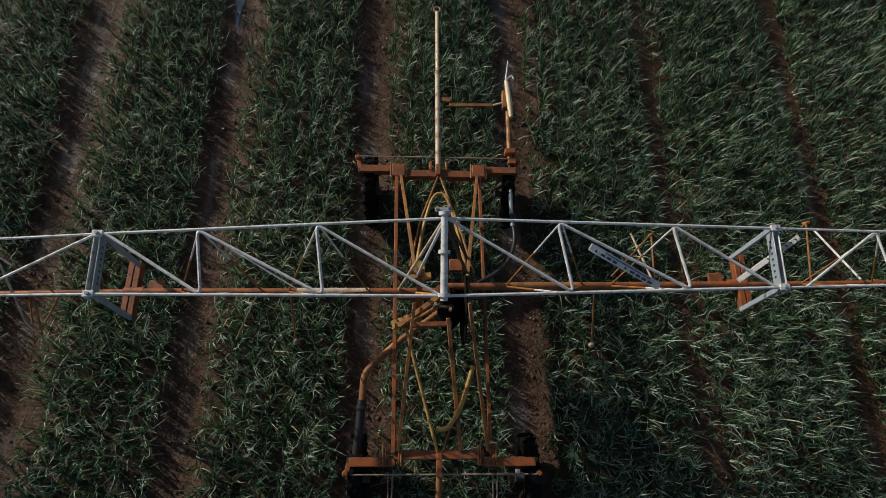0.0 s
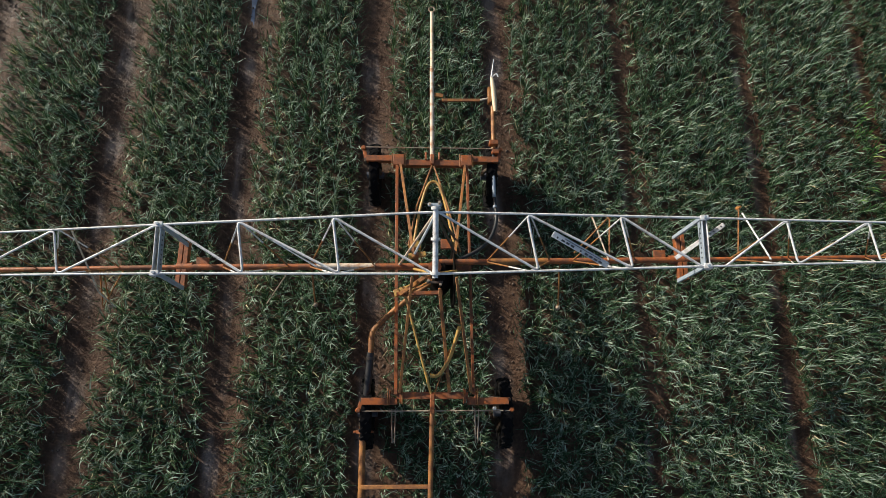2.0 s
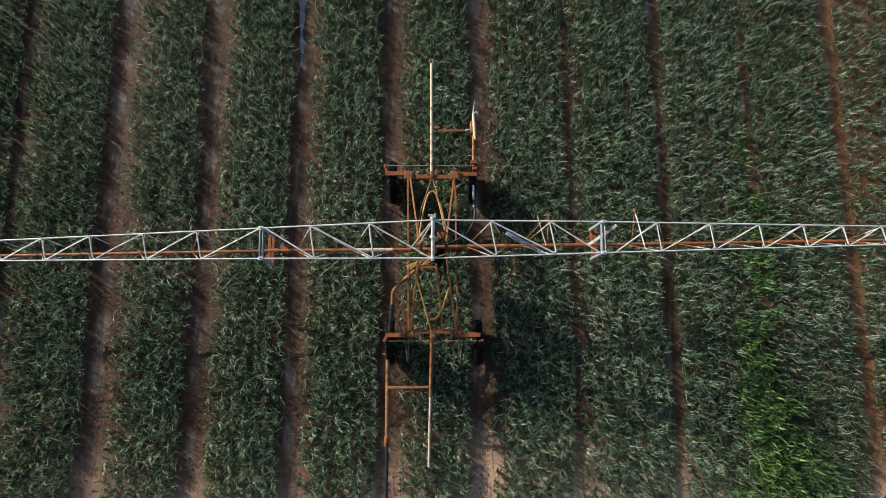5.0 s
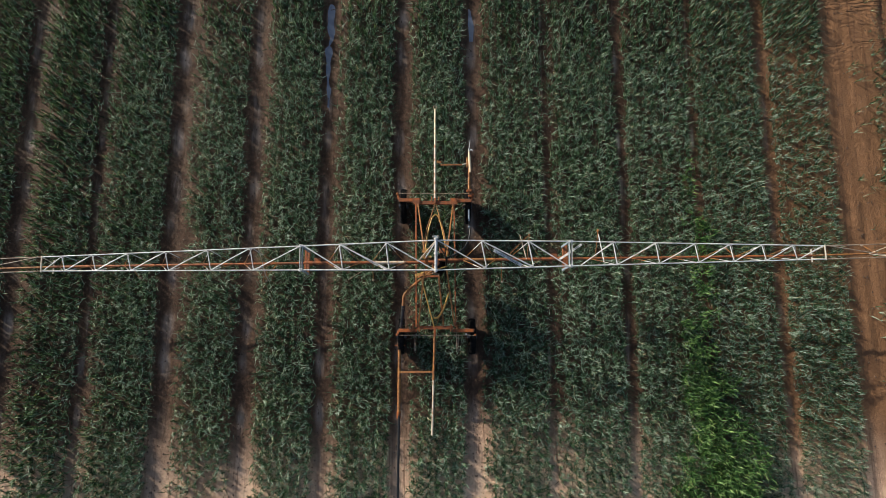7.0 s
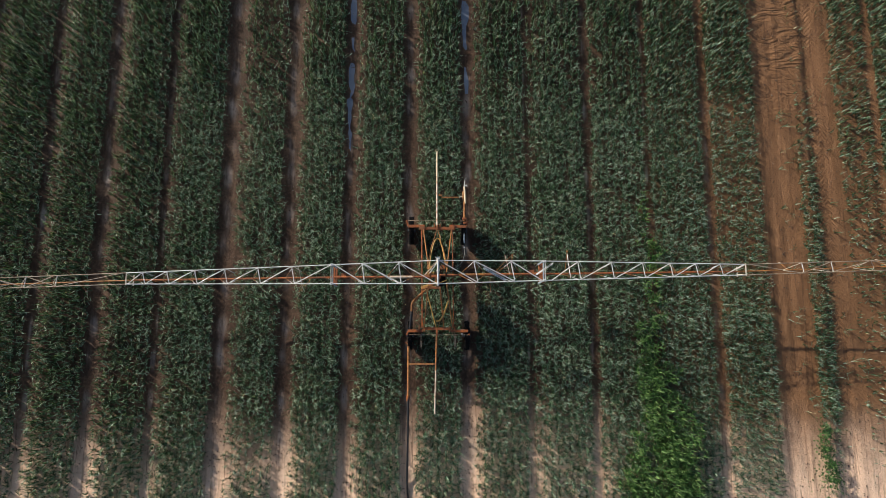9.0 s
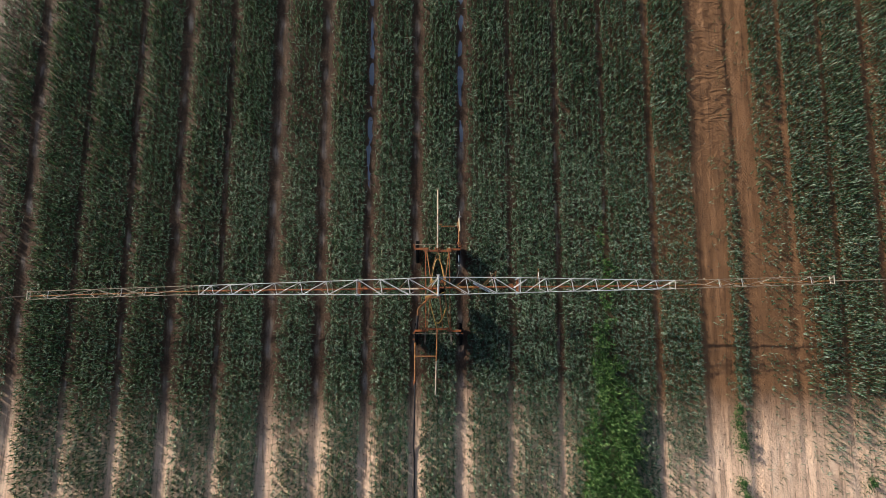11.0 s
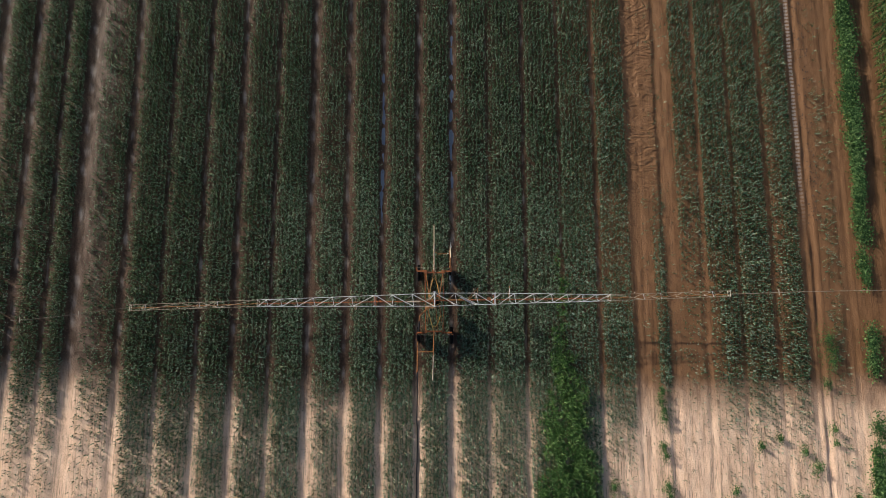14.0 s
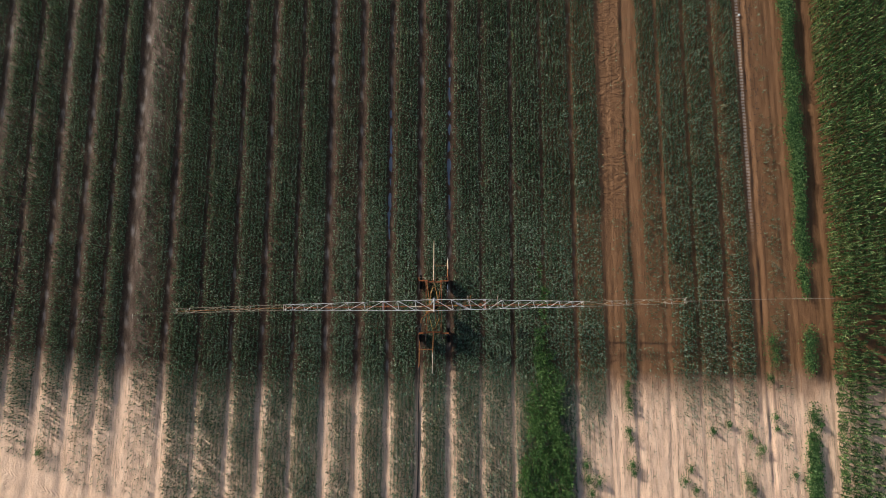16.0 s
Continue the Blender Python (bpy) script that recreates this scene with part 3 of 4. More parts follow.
part("rear_pole", rod([(0.0, -1.36, 0.92), (-0.03, -2.6, 0.84)], 0.032, 12), AMBER, cart, "peeling amber rear pole")
part("rear_pole", rod([(-0.03, -2.58, 0.84), (-0.06, -3.95, 0.78)], 0.025, 12), FADED, cart, "faded cream rear pole end with peeling paint")
part("rear_strut", bar((-0.90, -2.41, 0.70), (-0.03, -2.40, 0.83), 0.05, 0.04), AMBER, cart)
part("pole_bracket", block((0.0, -1.40, 0.915), (0.055, 0.24, 0.07)), ORANGE, cart)
for tx in (-0.50, 0.58):
    for d in (-0.025, 0.025):
        part("tow_lug", rod([(tx + d, -1.46, 0.80), (tx + d * 0.6, -1.88, 0.68)], 0.008, 6), RUSTY_PALE, cart)
part("cap", block((0.80, -1.46, 0.88), (0.04, 0.045, 0.06)), WHITE, cart, "small white cap")

# central beam that carries the two wings
part("centre_beam", rod([(0.0, -0.03, 2.10), (0.0, 0.76, 2.36)], 0.034, 14), WHITE, cart, "white galvanised centre beam")
for cy, cz in ((0.02, 2.118), (0.40, 2.24), (0.74, 2.352)):
    part("collar", rod([(0.0, cy - 0.016, cz - 0.005), (0.0, cy + 0.016, cz + 0.005)], 0.055, 14), WHITE, cart)
for bx, by, bz in ((-0.07, 0.79, 2.36), (0.04, 0.80, 2.38), (-0.08, -0.06, 2.10), (0.06, -0.10, 2.08)):
    part("pivot_pin", rod([(bx, by, bz - 0.05), (bx, by, bz + 0.02)], 0.015, 8), RUSTY_PALE, cart)
part("pivot_plate", bar((-0.09, 0.79, 2.33), (0.07, 0.79, 2.33), 0.04, 0.02), GREY, cart)
part("pivot_plate", bar((-0.10, -0.07, 2.06), (0.09, -0.07, 2.06), 0.03, 0.02), STEEL, cart)
FAN = [((0.0, 0.70, 2.33), (-0.44, 0.33, 1.32), FADED), ((0.0, 0.68, 2.32), (-0.24, 0.40, 1.62), BOARD), ((0.0, 0.68, 2.32), (0.26, 0.42, 1.62), STEEL),
       ((0.0, 0.02, 2.10), (-0.25, 0.20, 1.62), YELLOW), ((0.0, 0.02, 2.10), (0.28, 0.18, 1.62), YELLOW), ((-0.02, -0.04, 2.06), (-0.36, -0.05, 1.26), AMBER),
       ((0.02, 0.70, 2.33), (0.34, 0.60, 1.33), STEEL)]
for a, b, m in FAN:
    part("strut", rod([a, b], 0.016, 8), m, cart)

# ---- the boom irrigator: wings ----
BOOM = {
    -1: dict(xs=(0.0, 3.17, 9.5, 16.3), n=((0.70, 2.33), (0.575, 2.16), (0.36, 1.66), (0.10, 1.40)), s=((0.02, 2.10), (0.01, 2.10), (0.02, 1.64), (-0.21, 1.40)),
             p=((0.32, 1.30), (0.29, 1.30), (0.19, 1.14), (-0.07, 1.20)),
             one=(1.17, 2.27), two=(4.37, 5.4, 6.42, 7.34, 8.2, 8.95), three=(11.6, 12.55, 15.45)),
    1: dict(xs=(0.0, 3.22, 9.55, 16.2), n=((0.70, 2.33), (0.72, 2.16), (0.66, 2.05), (0.90, 1.95)), s=((0.02, 2.10), (0.13, 2.10), (0.33, 2.05), (0.59, 1.95)),
            p=((0.37, 1.32), (0.42, 1.32), (0.50, 1.50), (0.72, 1.68)),
            one=(1.11, 2.24), two=(4.32, 5.36, 6.33, 7.2, 8.0, 8.78), three=(11.35, 12.3, 15.2)),
}


def on(side, which, a):
    d = BOOM[side]
    ys = np.interp(a, d["xs"], [v[0] for v in d[which]])
    zs = np.interp(a, d["xs"], [v[1] for v in d[which]])
    return Vector((side * a, ys, zs))


def drop(wing, side, a, tip, head=None):
    """A sprinkler hanging from the pipe, or held out on an arm."""
    top = on(side, "p", a)
    tip = Vector(tip)
    stem = part("drop_pipe", rod([top, tip], 0.011, 8), AMBER, wing, "orange sprinkler drop pipe")
    part("sprinkler_head", lathe([(0.0, 0.05), (0.014, 0.05), (0.018, 0.0), (0.032, -0.02), (0.032, -0.03), (0.0, -0.03)], tip, (0, 0, 1), 14), head or RUSTY_PALE, stem)


def sign(wing, corner_a, corner_b, across, material):
    """A long grey lettered board; the lettering as plain dark bars."""
    a, b, w = Vector(corner_a), Vector(corner_b), Vector(across)
    x, up = (b - a).normalized(), w.normalized()
    n = x.cross(up).normalized()
    if n.z < 0:
        n = -n
    board = part("sign_board", bar(a + w / 2, b + w / 2, w.length, 0.012, up=n), material, wing, "grey boom sign board with dark lettering")
    L = (b - a).length
    u = 0.06
    k = 0
    while u < L - 0.08:
        run = 0.045 if k % 5 else 0.02
        if k % 6 != 4:
            p = a + x * (u * 1.0) + w * 0.68 + n * 0.010
            part("letter_bar", bar(p, p + x * run, w.length * 0.30, 0.004, up=n, edge=0), DARK, board)
        u += 0.065
        k += 1
    for row, lo in ((0.28, 0.16),):
        p = a + x * lo + w * row + n * 0.010
        part("letter_bar", bar(p, a + x * (L - 0.12) + w * row + n * 0.010, w.length * 0.09, 0.004, up=n, edge=0), DARK, board)


def end_frame(wing, side, a, heavy):
    N, S, P = (on(side, k, a) for k in "nsp")
    m = GREY if heavy else GALV_THIN
    t = 0.07 if heavy else 0.03
    lo = P.z - (0.02 if heavy else 0.0)
    if not heavy:
        fr = part("end_frame", bar(S - Vector((0, 0.03, 0)), N + Vector((0, 0.03, 0)), t, 0.03), m, wing)
    else:
        # a pair of upright channel plates joined by pads at both ends
        o = Vector((0, 0.035, 0.05))
        # GREY puts the blue shade of these white plates into their colour
        fr = part("end_frame", bar(S - o, N + Vector((0, 0.035, -0.05)), 0.012, 0.12), GREY, wing, "bolted white end frame with its shade painted grey")
        d = Vector((side * 0.058, 0, 0.0))
        part("channel", bar(S - o + d, N + Vector((0, 0.035, -0.05)) + d, 0.012, 0.11), WHITE, fr)
        for e in (S, N):
            part("pad", block(e + d / 2 + Vector((0, 0, 0.012)), (0.10, 0.065, 0.022)), WHITE, fr)
            part("bolt_head", rod([e + d / 2 + Vector((0, 0, 0.02)), e + d / 2 + Vector((0, 0, 0.05))], 0.018, 6), GREY, fr)
        for k in range(7):
            c = S.lerp(N, 0.20 + 0.10 * k) + Vector((-side * 0.009, 0, -0.05))
            part("slot", block(c, (0.006, 0.016, 0.024), edge=0), DARK, fr)
        for e in (N, S):
            foot = Vector((e.x - side * 0.02, e.y, lo + 0.05))
            part("post", bar(e, foot, 0.05, 0.03, up=(1, 0, 0)), GREY, fr)
        c = Vector((side * a, (N.y + S.y) / 2, lo))
        half = (N.y - S.y) / 2 + 0.03
        for d in (-0.034, 0.034):
            o = Vector((side * (0.07 if side > 0 else 0.03) + d, 0.02, 0))
            part("coupling_beam", bar(c + o - Vector((0, half - 0.03, 0)), c + o + Vector((0, half, 0)), 0.056, 0.10), ORANGE, fr, "orange coupling beam")
        part("coupling_plate", block(c + Vector((-side * 0.22, 0.06, 0.02)), (0.16, 0.13, 0.03)), ORANGE, fr)
        part("pipe_flange", rod([c + Vector((-0.10, 0, 0)), c + Vector((0.10, 0, 0))], 0.062, 16), ORANGE, fr)
    if not heavy:
        for e in (N, S):
            part("post", rod([e, Vector((e.x, P.y + (e.y - P.y) * 0.5, P.z))], 0.014, 6), m, fr)
        part("tie", rod([Vector((P.x, S.y, P.z)), Vector((P.x, N.y, P.z))], 0.018, 6), m, fr)


def wing(side):
    d = BOOM[side]
    w = thing("boom_wing", on(side, "p", 0.0), "white lattice irrigation boom carrying an orange water pipe on a cart", "irrigation boom", "boom wings")
    bar_sizes = ((0.0145, 0.040), (0.0125, 0.032), (0.0125, 0.024))
    for i in range(3):
        a, b = d["xs"][i], d["xs"][i + 1]
        rc, rp = bar_sizes[i]
        pale = WHITE if i < 2 else RUSTY_PALE
        for which in "ns":
            part("top_chord", rod([on(side, which, a), on(side, which, b)], rc, 10), pale, w)
        part("water_pipe", rod([on(side, "p", a), on(side, "p", b)], rp, 14), ORANGE if i < 2 else AMBER, w, "orange steel water pipe")
        if i == 0:
            part("water_pipe", rod([on(side, "p", 0.75), on(side, "p", 1.5)], rp + 0.003, 14), FADED if side < 0 else AMBER, w, "faded length of water pipe")
    top = lambda which, a: on(side, which, a)

    def lattice(seq, r, mat):
        # bent bars, each from the middle of one upright over a corner to the next
        for p, q, s, t in seq:
            part("lattice_bar", rod(rounded([p, q, s, t], 0.075), r, 8), mat, w)

    # first section
    one = d["one"]
    up_first = side < 0
    far, near = ("s", "n") if up_first else ("n", "s")
    start = top("s" if up_first else "n", 0.03)
    prev = start
    for k, a in enumerate(one):
        c1 = top(near, a + (0.02 if up_first else 0.105))
        c2 = top(far, a - (0.06 if up_first else 0.035))
        part("lattice_bar", rod(rounded([prev, c1, c1.lerp(c2, 0.55)], 0.07), 0.0155, 8), WHITE, w)
        prev = c1.lerp(c2, 0.5)
        nxt = top(near, one[k + 1] + (0.02 if up_first else 0.105)) if k + 1 < len(one) else top(near, d["xs"][1] - 0.04)
        part("lattice_bar", rod(rounded([prev, c2, c2.lerp(nxt, 0.5)], 0.07), 0.0155, 8), WHITE, w)
        prev = c2.lerp(nxt, 0.48)
    part("lattice_bar", rod([prev, top(near, d["xs"][1] - 0.04)], 0.0155, 8), WHITE, w)

    # second section
    two = d["two"]
    base, peak = ("n", "s") if side < 0 else ("s", "n")
    prev = top(base, d["xs"][1] + (0.05 if side < 0 else 0.25))
    r = 0.0125
    for k, a in enumerate(two):
        c1, c2 = top(peak, a - 0.04), top(base, a + 0.05)
        part("lattice_bar", rod(rounded([prev, c1, c1.lerp(c2, 0.55)], 0.07), r, 8), WHITE, w)
        mid = c1.lerp(c2, 0.5)
        nxt = top(peak, two[k + 1]) if k + 1 < len(two) else top(peak, d["xs"][2] - 0.05)
        part("lattice_bar", rod(rounded([mid, c2, c2.lerp(nxt, 0.5)], 0.07), r, 8), WHITE, w)
        prev = c2.lerp(nxt, 0.48)
    part("lattice_bar", rod([prev, top(peak, d["xs"][2] - 0.05)], r, 8), WHITE, w)

    # third section, sparse and thin
    t0, t1, t2 = d["three"]
    x2, x3 = d["xs"][2], d["xs"][3]
    for a in (t0, t1, t2):
        part("tie_bar", rod([top("n", a), top("s", a + 0.05)], 0.011, 6), WHITE, w)
    for p, q in ((top("n", x2 + 0.1), top("s", t0)), (top("s", t0), top("n", t1)), (top("n", t0 + 0.1), top("s", t1)), (top("s", t1), top("n", 13.6)),
                 (top("n", 13.6), top("s", t2)), (top("s", t2), top("n", x3 - 0.4))):
        part("tie_bar", rod([p, q], 0.0115, 6), RUSTY_PALE, w)

    # sloping braces from both chords down to the pipe
    for nodes, shift, m, rad in ((one, 0.42, AMBER, 0.010), (two, 0.40, AMBER, 0.0085), ((t0, t1, 13.6, t2), 0.35, GALV_THIN, 0.007)):
        for a in nodes:
            for which in "ns":
                c = top(which, a)
                for sgn in (-1, 1):
                    foot = top("p", a + sgn * shift)
                    mid = c.lerp(foot, 0.45)
                    m1 = WHITE if rad > 0.008 else m
                    part("brace", rod([c, mid], rad, 6), m1, w)
                    part("brace", rod([mid, foot], rad, 6), m, w)

    end_frame(w, side, d["xs"][1], True)
    end_frame(w, side, d["xs"][2], False)
    end_frame(w, side, d["xs"][3], False)
    return w


left_wing, right_wing = wing(-1), wing(1)

# sprinklers, boards and tip pipes of the wings
drop(left_wing, -1, 1.57, (-1.60, -0.05, 0.62))
drop(right_wing, 1, 1.66, (1.76, -0.09, 0.66))
drop(right_wing, 1, 2.32, (2.42, 1.06, 1.18), AMBER)
drop(right_wing, 1, 4.05, (4.15, 1.15, 1.36), AMBER)
drop(left_wing, -1, 4.2, (-4.36, -0.08, 0.62))
for a in (7.6, 11.2, 14.4):
    drop(right_wing, 1, a, on(1, "p", a) + Vector((0.03, 0.30, -0.5)))
    drop(left_wing, -1, a, on(-1, "p", a) + Vector((0.03, -0.25, -0.5)))
part("outrigger", rod([(4.06, 0.23, 2.06), (4.12, 1.03, 1.48)], 0.011, 8), WHITE, right_wing, "white outrigger stay")
part("outrigger", rod([(2.30, 0.40, 1.36), (2.16, 1.05, 1.24)], 0.011, 8), FADED, right_wing)
part("outrigger", rod([(2.42, 1.06, 1.18), (2.30, 0.95, 1.4), (1.85, 0.50, 1.34)], 0.009, 8), AMBER, right_wing)
part("hanger", rod([(-3.95, 0.27, 1.24), (-4.45, -0.10, 0.62), (-4.25, 0.26, 1.24)], 0.012, 6), AMBER, left_wing)
part("hanger", rod([(-4.22, 0.52, 2.05), (-4.24, -0.02, 1.2), (-4.28, -0.10, 0.62)], 0.011, 6), GALV_THIN, left_wing)
part("stay_wire", rod([(-1.72, 0.02, 2.05), (-2.24, -0.06, 0.72)], 0.007, 6), RUSTY_PALE, left_wing)
sign(right_wing, (1.40, 0.525, 2.21), (2.08, 0.18, 2.05), (-0.028, -0.064, -0.03), BOARD)
sign(left_wing, (-2.22, 0.60, 2.10), (-1.40, 0.12, 2.02), (0.01, 0.03, -0.14), BOARD)
label_bar = part("name_plate", bar((3.08, 0.36, 1.62), (3.52, 0.66, 2.10), 0.055, 0.012), WHITE, right_wing, "white strap with small dark marks")
for k in range(7):
    p = Vector((3.30, 0.51, 1.862)).lerp(Vector((3.49, 0.64, 2.07)), k / 6) + Vector((-0.004, 0.0, 0.012))
    part("letter_bar", block(p, (0.022, 0.012, 0.004), edge=0), DARK, label_bar)
part("tip_pipe", rod(rounded([on(-1, "p", 16.2), (-16.8, -0.08, 1.24), (-18.1, -0.24, 1.2), (-20.4, -0.55, 1.12), (-22.7, -0.74, 1.06)], 0.5), 0.012, 8), STEEL, left_wing, "slender brown tip pipe")
part("tip_pipe", rod(rounded([on(1, "p", 16.1), (17.4, 0.76, 1.68), (20.5, 0.88, 1.64), (23.8, 0.95, 1.60), (26.3, 1.0, 1.56)], 0.5), 0.017, 8), RUSTY_PALE, right_wing, "slender pale tip pipe")
for p, ww in (((19.1, 0.83, 1.66), right_wing), ((-22.2, -0.68, 1.08), left_wing), ((-19.1, -0.38, 1.17), left_wing)):
    part("tip_nozzle", rod([Vector(p) - Vector((0, 0.16, 0)), Vector(p) + Vector((0, 0.16, 0))], 0.016, 8), GALV_THIN, ww)

# supply hose dragged along the furrow
hose_pts = [(-0.90, -3.42, 0.62), (-0.90, -4.10, 0.56), (-0.91, -4.9, 0.40), (-0.92, -5.6, 0.20), (-0.93, -6.1, 0.06)]
hose_pts += [(-0.93 + float(lane(y, 16)) + 0.03 * math.sin(y * 0.7), y, float(lift(-0.93, y)) + 0.045) for y in np.arange(-6.6, -17.6, -0.6)]
supply = thing("supply_hose", (-0.93, -4.6, -0.05), "black supply hose lying in a furrow behind the cart", "hose")
part("hose_pipe", rod(hose_pts, 0.032, 10), HOSE, supply)
part("coupling", rod([(-0.90, -3.38, 0.62), (-0.905, -3.55, 0.57)], 0.056, 12), ORANGE, supply)

# ---- crops ----
rng = np.random.default_rng(7)


def blades(x, y, z, azim, lean, bend, length, width, segs=3, curl=None):
    """Ribbon leaves, all arrays of one length: a base, a heading, a tilt from upright, a droop, a length, a width and a sideways curl."""
    n = len(x)
    cx, cy, cz = x.copy(), y.copy(), z.copy()
    curl = np.zeros(n) if curl is None else curl
    ring = []
    taper = {1: (1.0,), 2: (0.85, 1.0), 3: (0.75, 1.0, 0.75), 4: (0.75, 1.0, 0.95, 0.75)}[segs]
    step = length / segs
    for k in range(segs):
        a = azim + curl * k
        hx, hy = np.cos(a), np.sin(a)
        w = 0.5 * width * taper[k]
        ring += [np.stack([cx + hy * w, cy - hx * w, cz], 1), np.stack([cx - hy * w, cy + hx * w, cz], 1)]
        th = lean + bend * (0.55 * k ** 1.5 if segs > 2 else k)
        cx, cy, cz = cx + hx * np.sin(th) * step, cy + hy * np.sin(th) * step, cz + np.cos(th) * step
    ring += [np.stack([cx, cy, cz], 1)]
    verts = np.stack(ring, 1).reshape(-1, 3)
    b = (np.arange(n) * (2 * segs + 1))[:, None]
    faces = [f for k in range(segs - 1) for f in ((2 * k, 2 * k + 1, 2 * k + 3), (2 * k, 2 * k + 3, 2 * k + 2))]
    faces.append((2 * segs - 2, 2 * segs - 1, 2 * segs))
    return verts, np.concatenate([b + np.array([f]) for f in faces])


def density(x, y):
    """How thick the onions stand, 0 to 1."""
    d = np.ones_like(x)
    d *= 0.90 + 0.32 * wob(x * 0.9 + 0.4 * np.sin(y * 0.5), 3.0) * wob(y * 0.45, 1.0) + 0.16 * wob(y * 1.7 + x, 5.0)
    d = np.where((x > -20.2) & (x < -18.2), d * 0.50, d)
    d = np.where((x > -18.2) & (x < -17.4), d * 0.8, d)
    d = np.where((x > -7.1) & (x < -5.0), d * 0.74, d)
    d = np.where((x > -11.2) & (x < -9.2), d * 0.95, d)
    d = np.where(x < -12.0, d * 1.15, d)
    d = np.where((x < 1.0) & (x > -12.0), d * 1.12, d)
    d = np.where((x > 9.6) & (x < 11.5), d * np.interp(y, [-13, -5, -1, 1, 3, 7, 10], [0.30, 1.0, 1.0, 0.75, 0.56, 0.60, 0.95]), d)
    d = np.where((x > 11.8) & (x < 13.7), d * np.interp(y, [-13, -6, -4, 4, 6.5, 7.5], [0.10, 0.45, 0.85, 0.60, 0.30, 0.05]), d)
    d = np.where((x > 15.7) & (x < 16.5), d * np.interp(y, [0, 5], [0.35, 1.0]), d)
    d = np.where((x > 19.8) & (x < 20.5), d * 0.6, d)
    d = np.where((x > 13.9) & (x < 15.75), d * np.clip(0.26 + (y - 2) * 0.045, 0.16, 0.8), d)
    d = np.where((x > 9.4) & (y < -4.0), d * np.clip(0.68 + (y + 4) * 0.14 + np.where(x < 11.5, 0.22, 0.0), 0.12, 1), d)
    d = np.where((x < 9.4) & (y < -4.5), d * np.clip(1.0 + (y + 4.5) * np.interp(x, [-15, -11], [0.09, 0.035]), np.interp(x, [-15, -11, -6], [0.58, 0.76, 1.0]), 1), d)
    d = np.where((x < -17.0) & (y < -4.0), d * np.clip(0.85 + (y + 4.0) * 0.11, 0.30, 1), d)
    d = np.where(x < -21.5, d * (1 - (1 - np.clip(0.88 + (x + 21.5) * 0.03, 0.7, 1)) * np.interp(y, [-5, -2, 8, 18], [0.2, 1.0, 1.0, 0.3])), d)
    d = np.where((x > -9.2) & (x < -0.9), d * np.interp(y, [-4.5, -1.5], [0.95, 1.0]), d)
    d = np.where((x > 1.0) & (x < 5.3), d * np.clip(1.0 + (y + 5.5) * 0.09, 0.85, 1), d)
    # the headland track cuts off the south-west corner
    d = np.where(y < -8.8 - 0.42 * (x + 27.0) + 0.25 * wob(x, 2.0), 0.0, d)
    return d


def zone(x, y):
    """Share of the leaves and leaf width, by how near the camera comes; fewer and broader leaves farther off, with no sharp border."""
    blur = rng.normal(0, 0.9, len(x))
    near = np.minimum(np.minimum(x + 9.0, 14.0 - x), np.minimum(y + 6.0, 7.0 - y)) + blur > 0
    mid = np.minimum(17.5 - np.abs(x), np.minimum(y + 9.5, 13.0 - y)) + 1.6 * blur > 0
    return np.where(near, 1.0, np.where(mid, 0.72, 0.56)), np.where(near, 0.0102, np.where(mid, 0.0152, 0.0185))


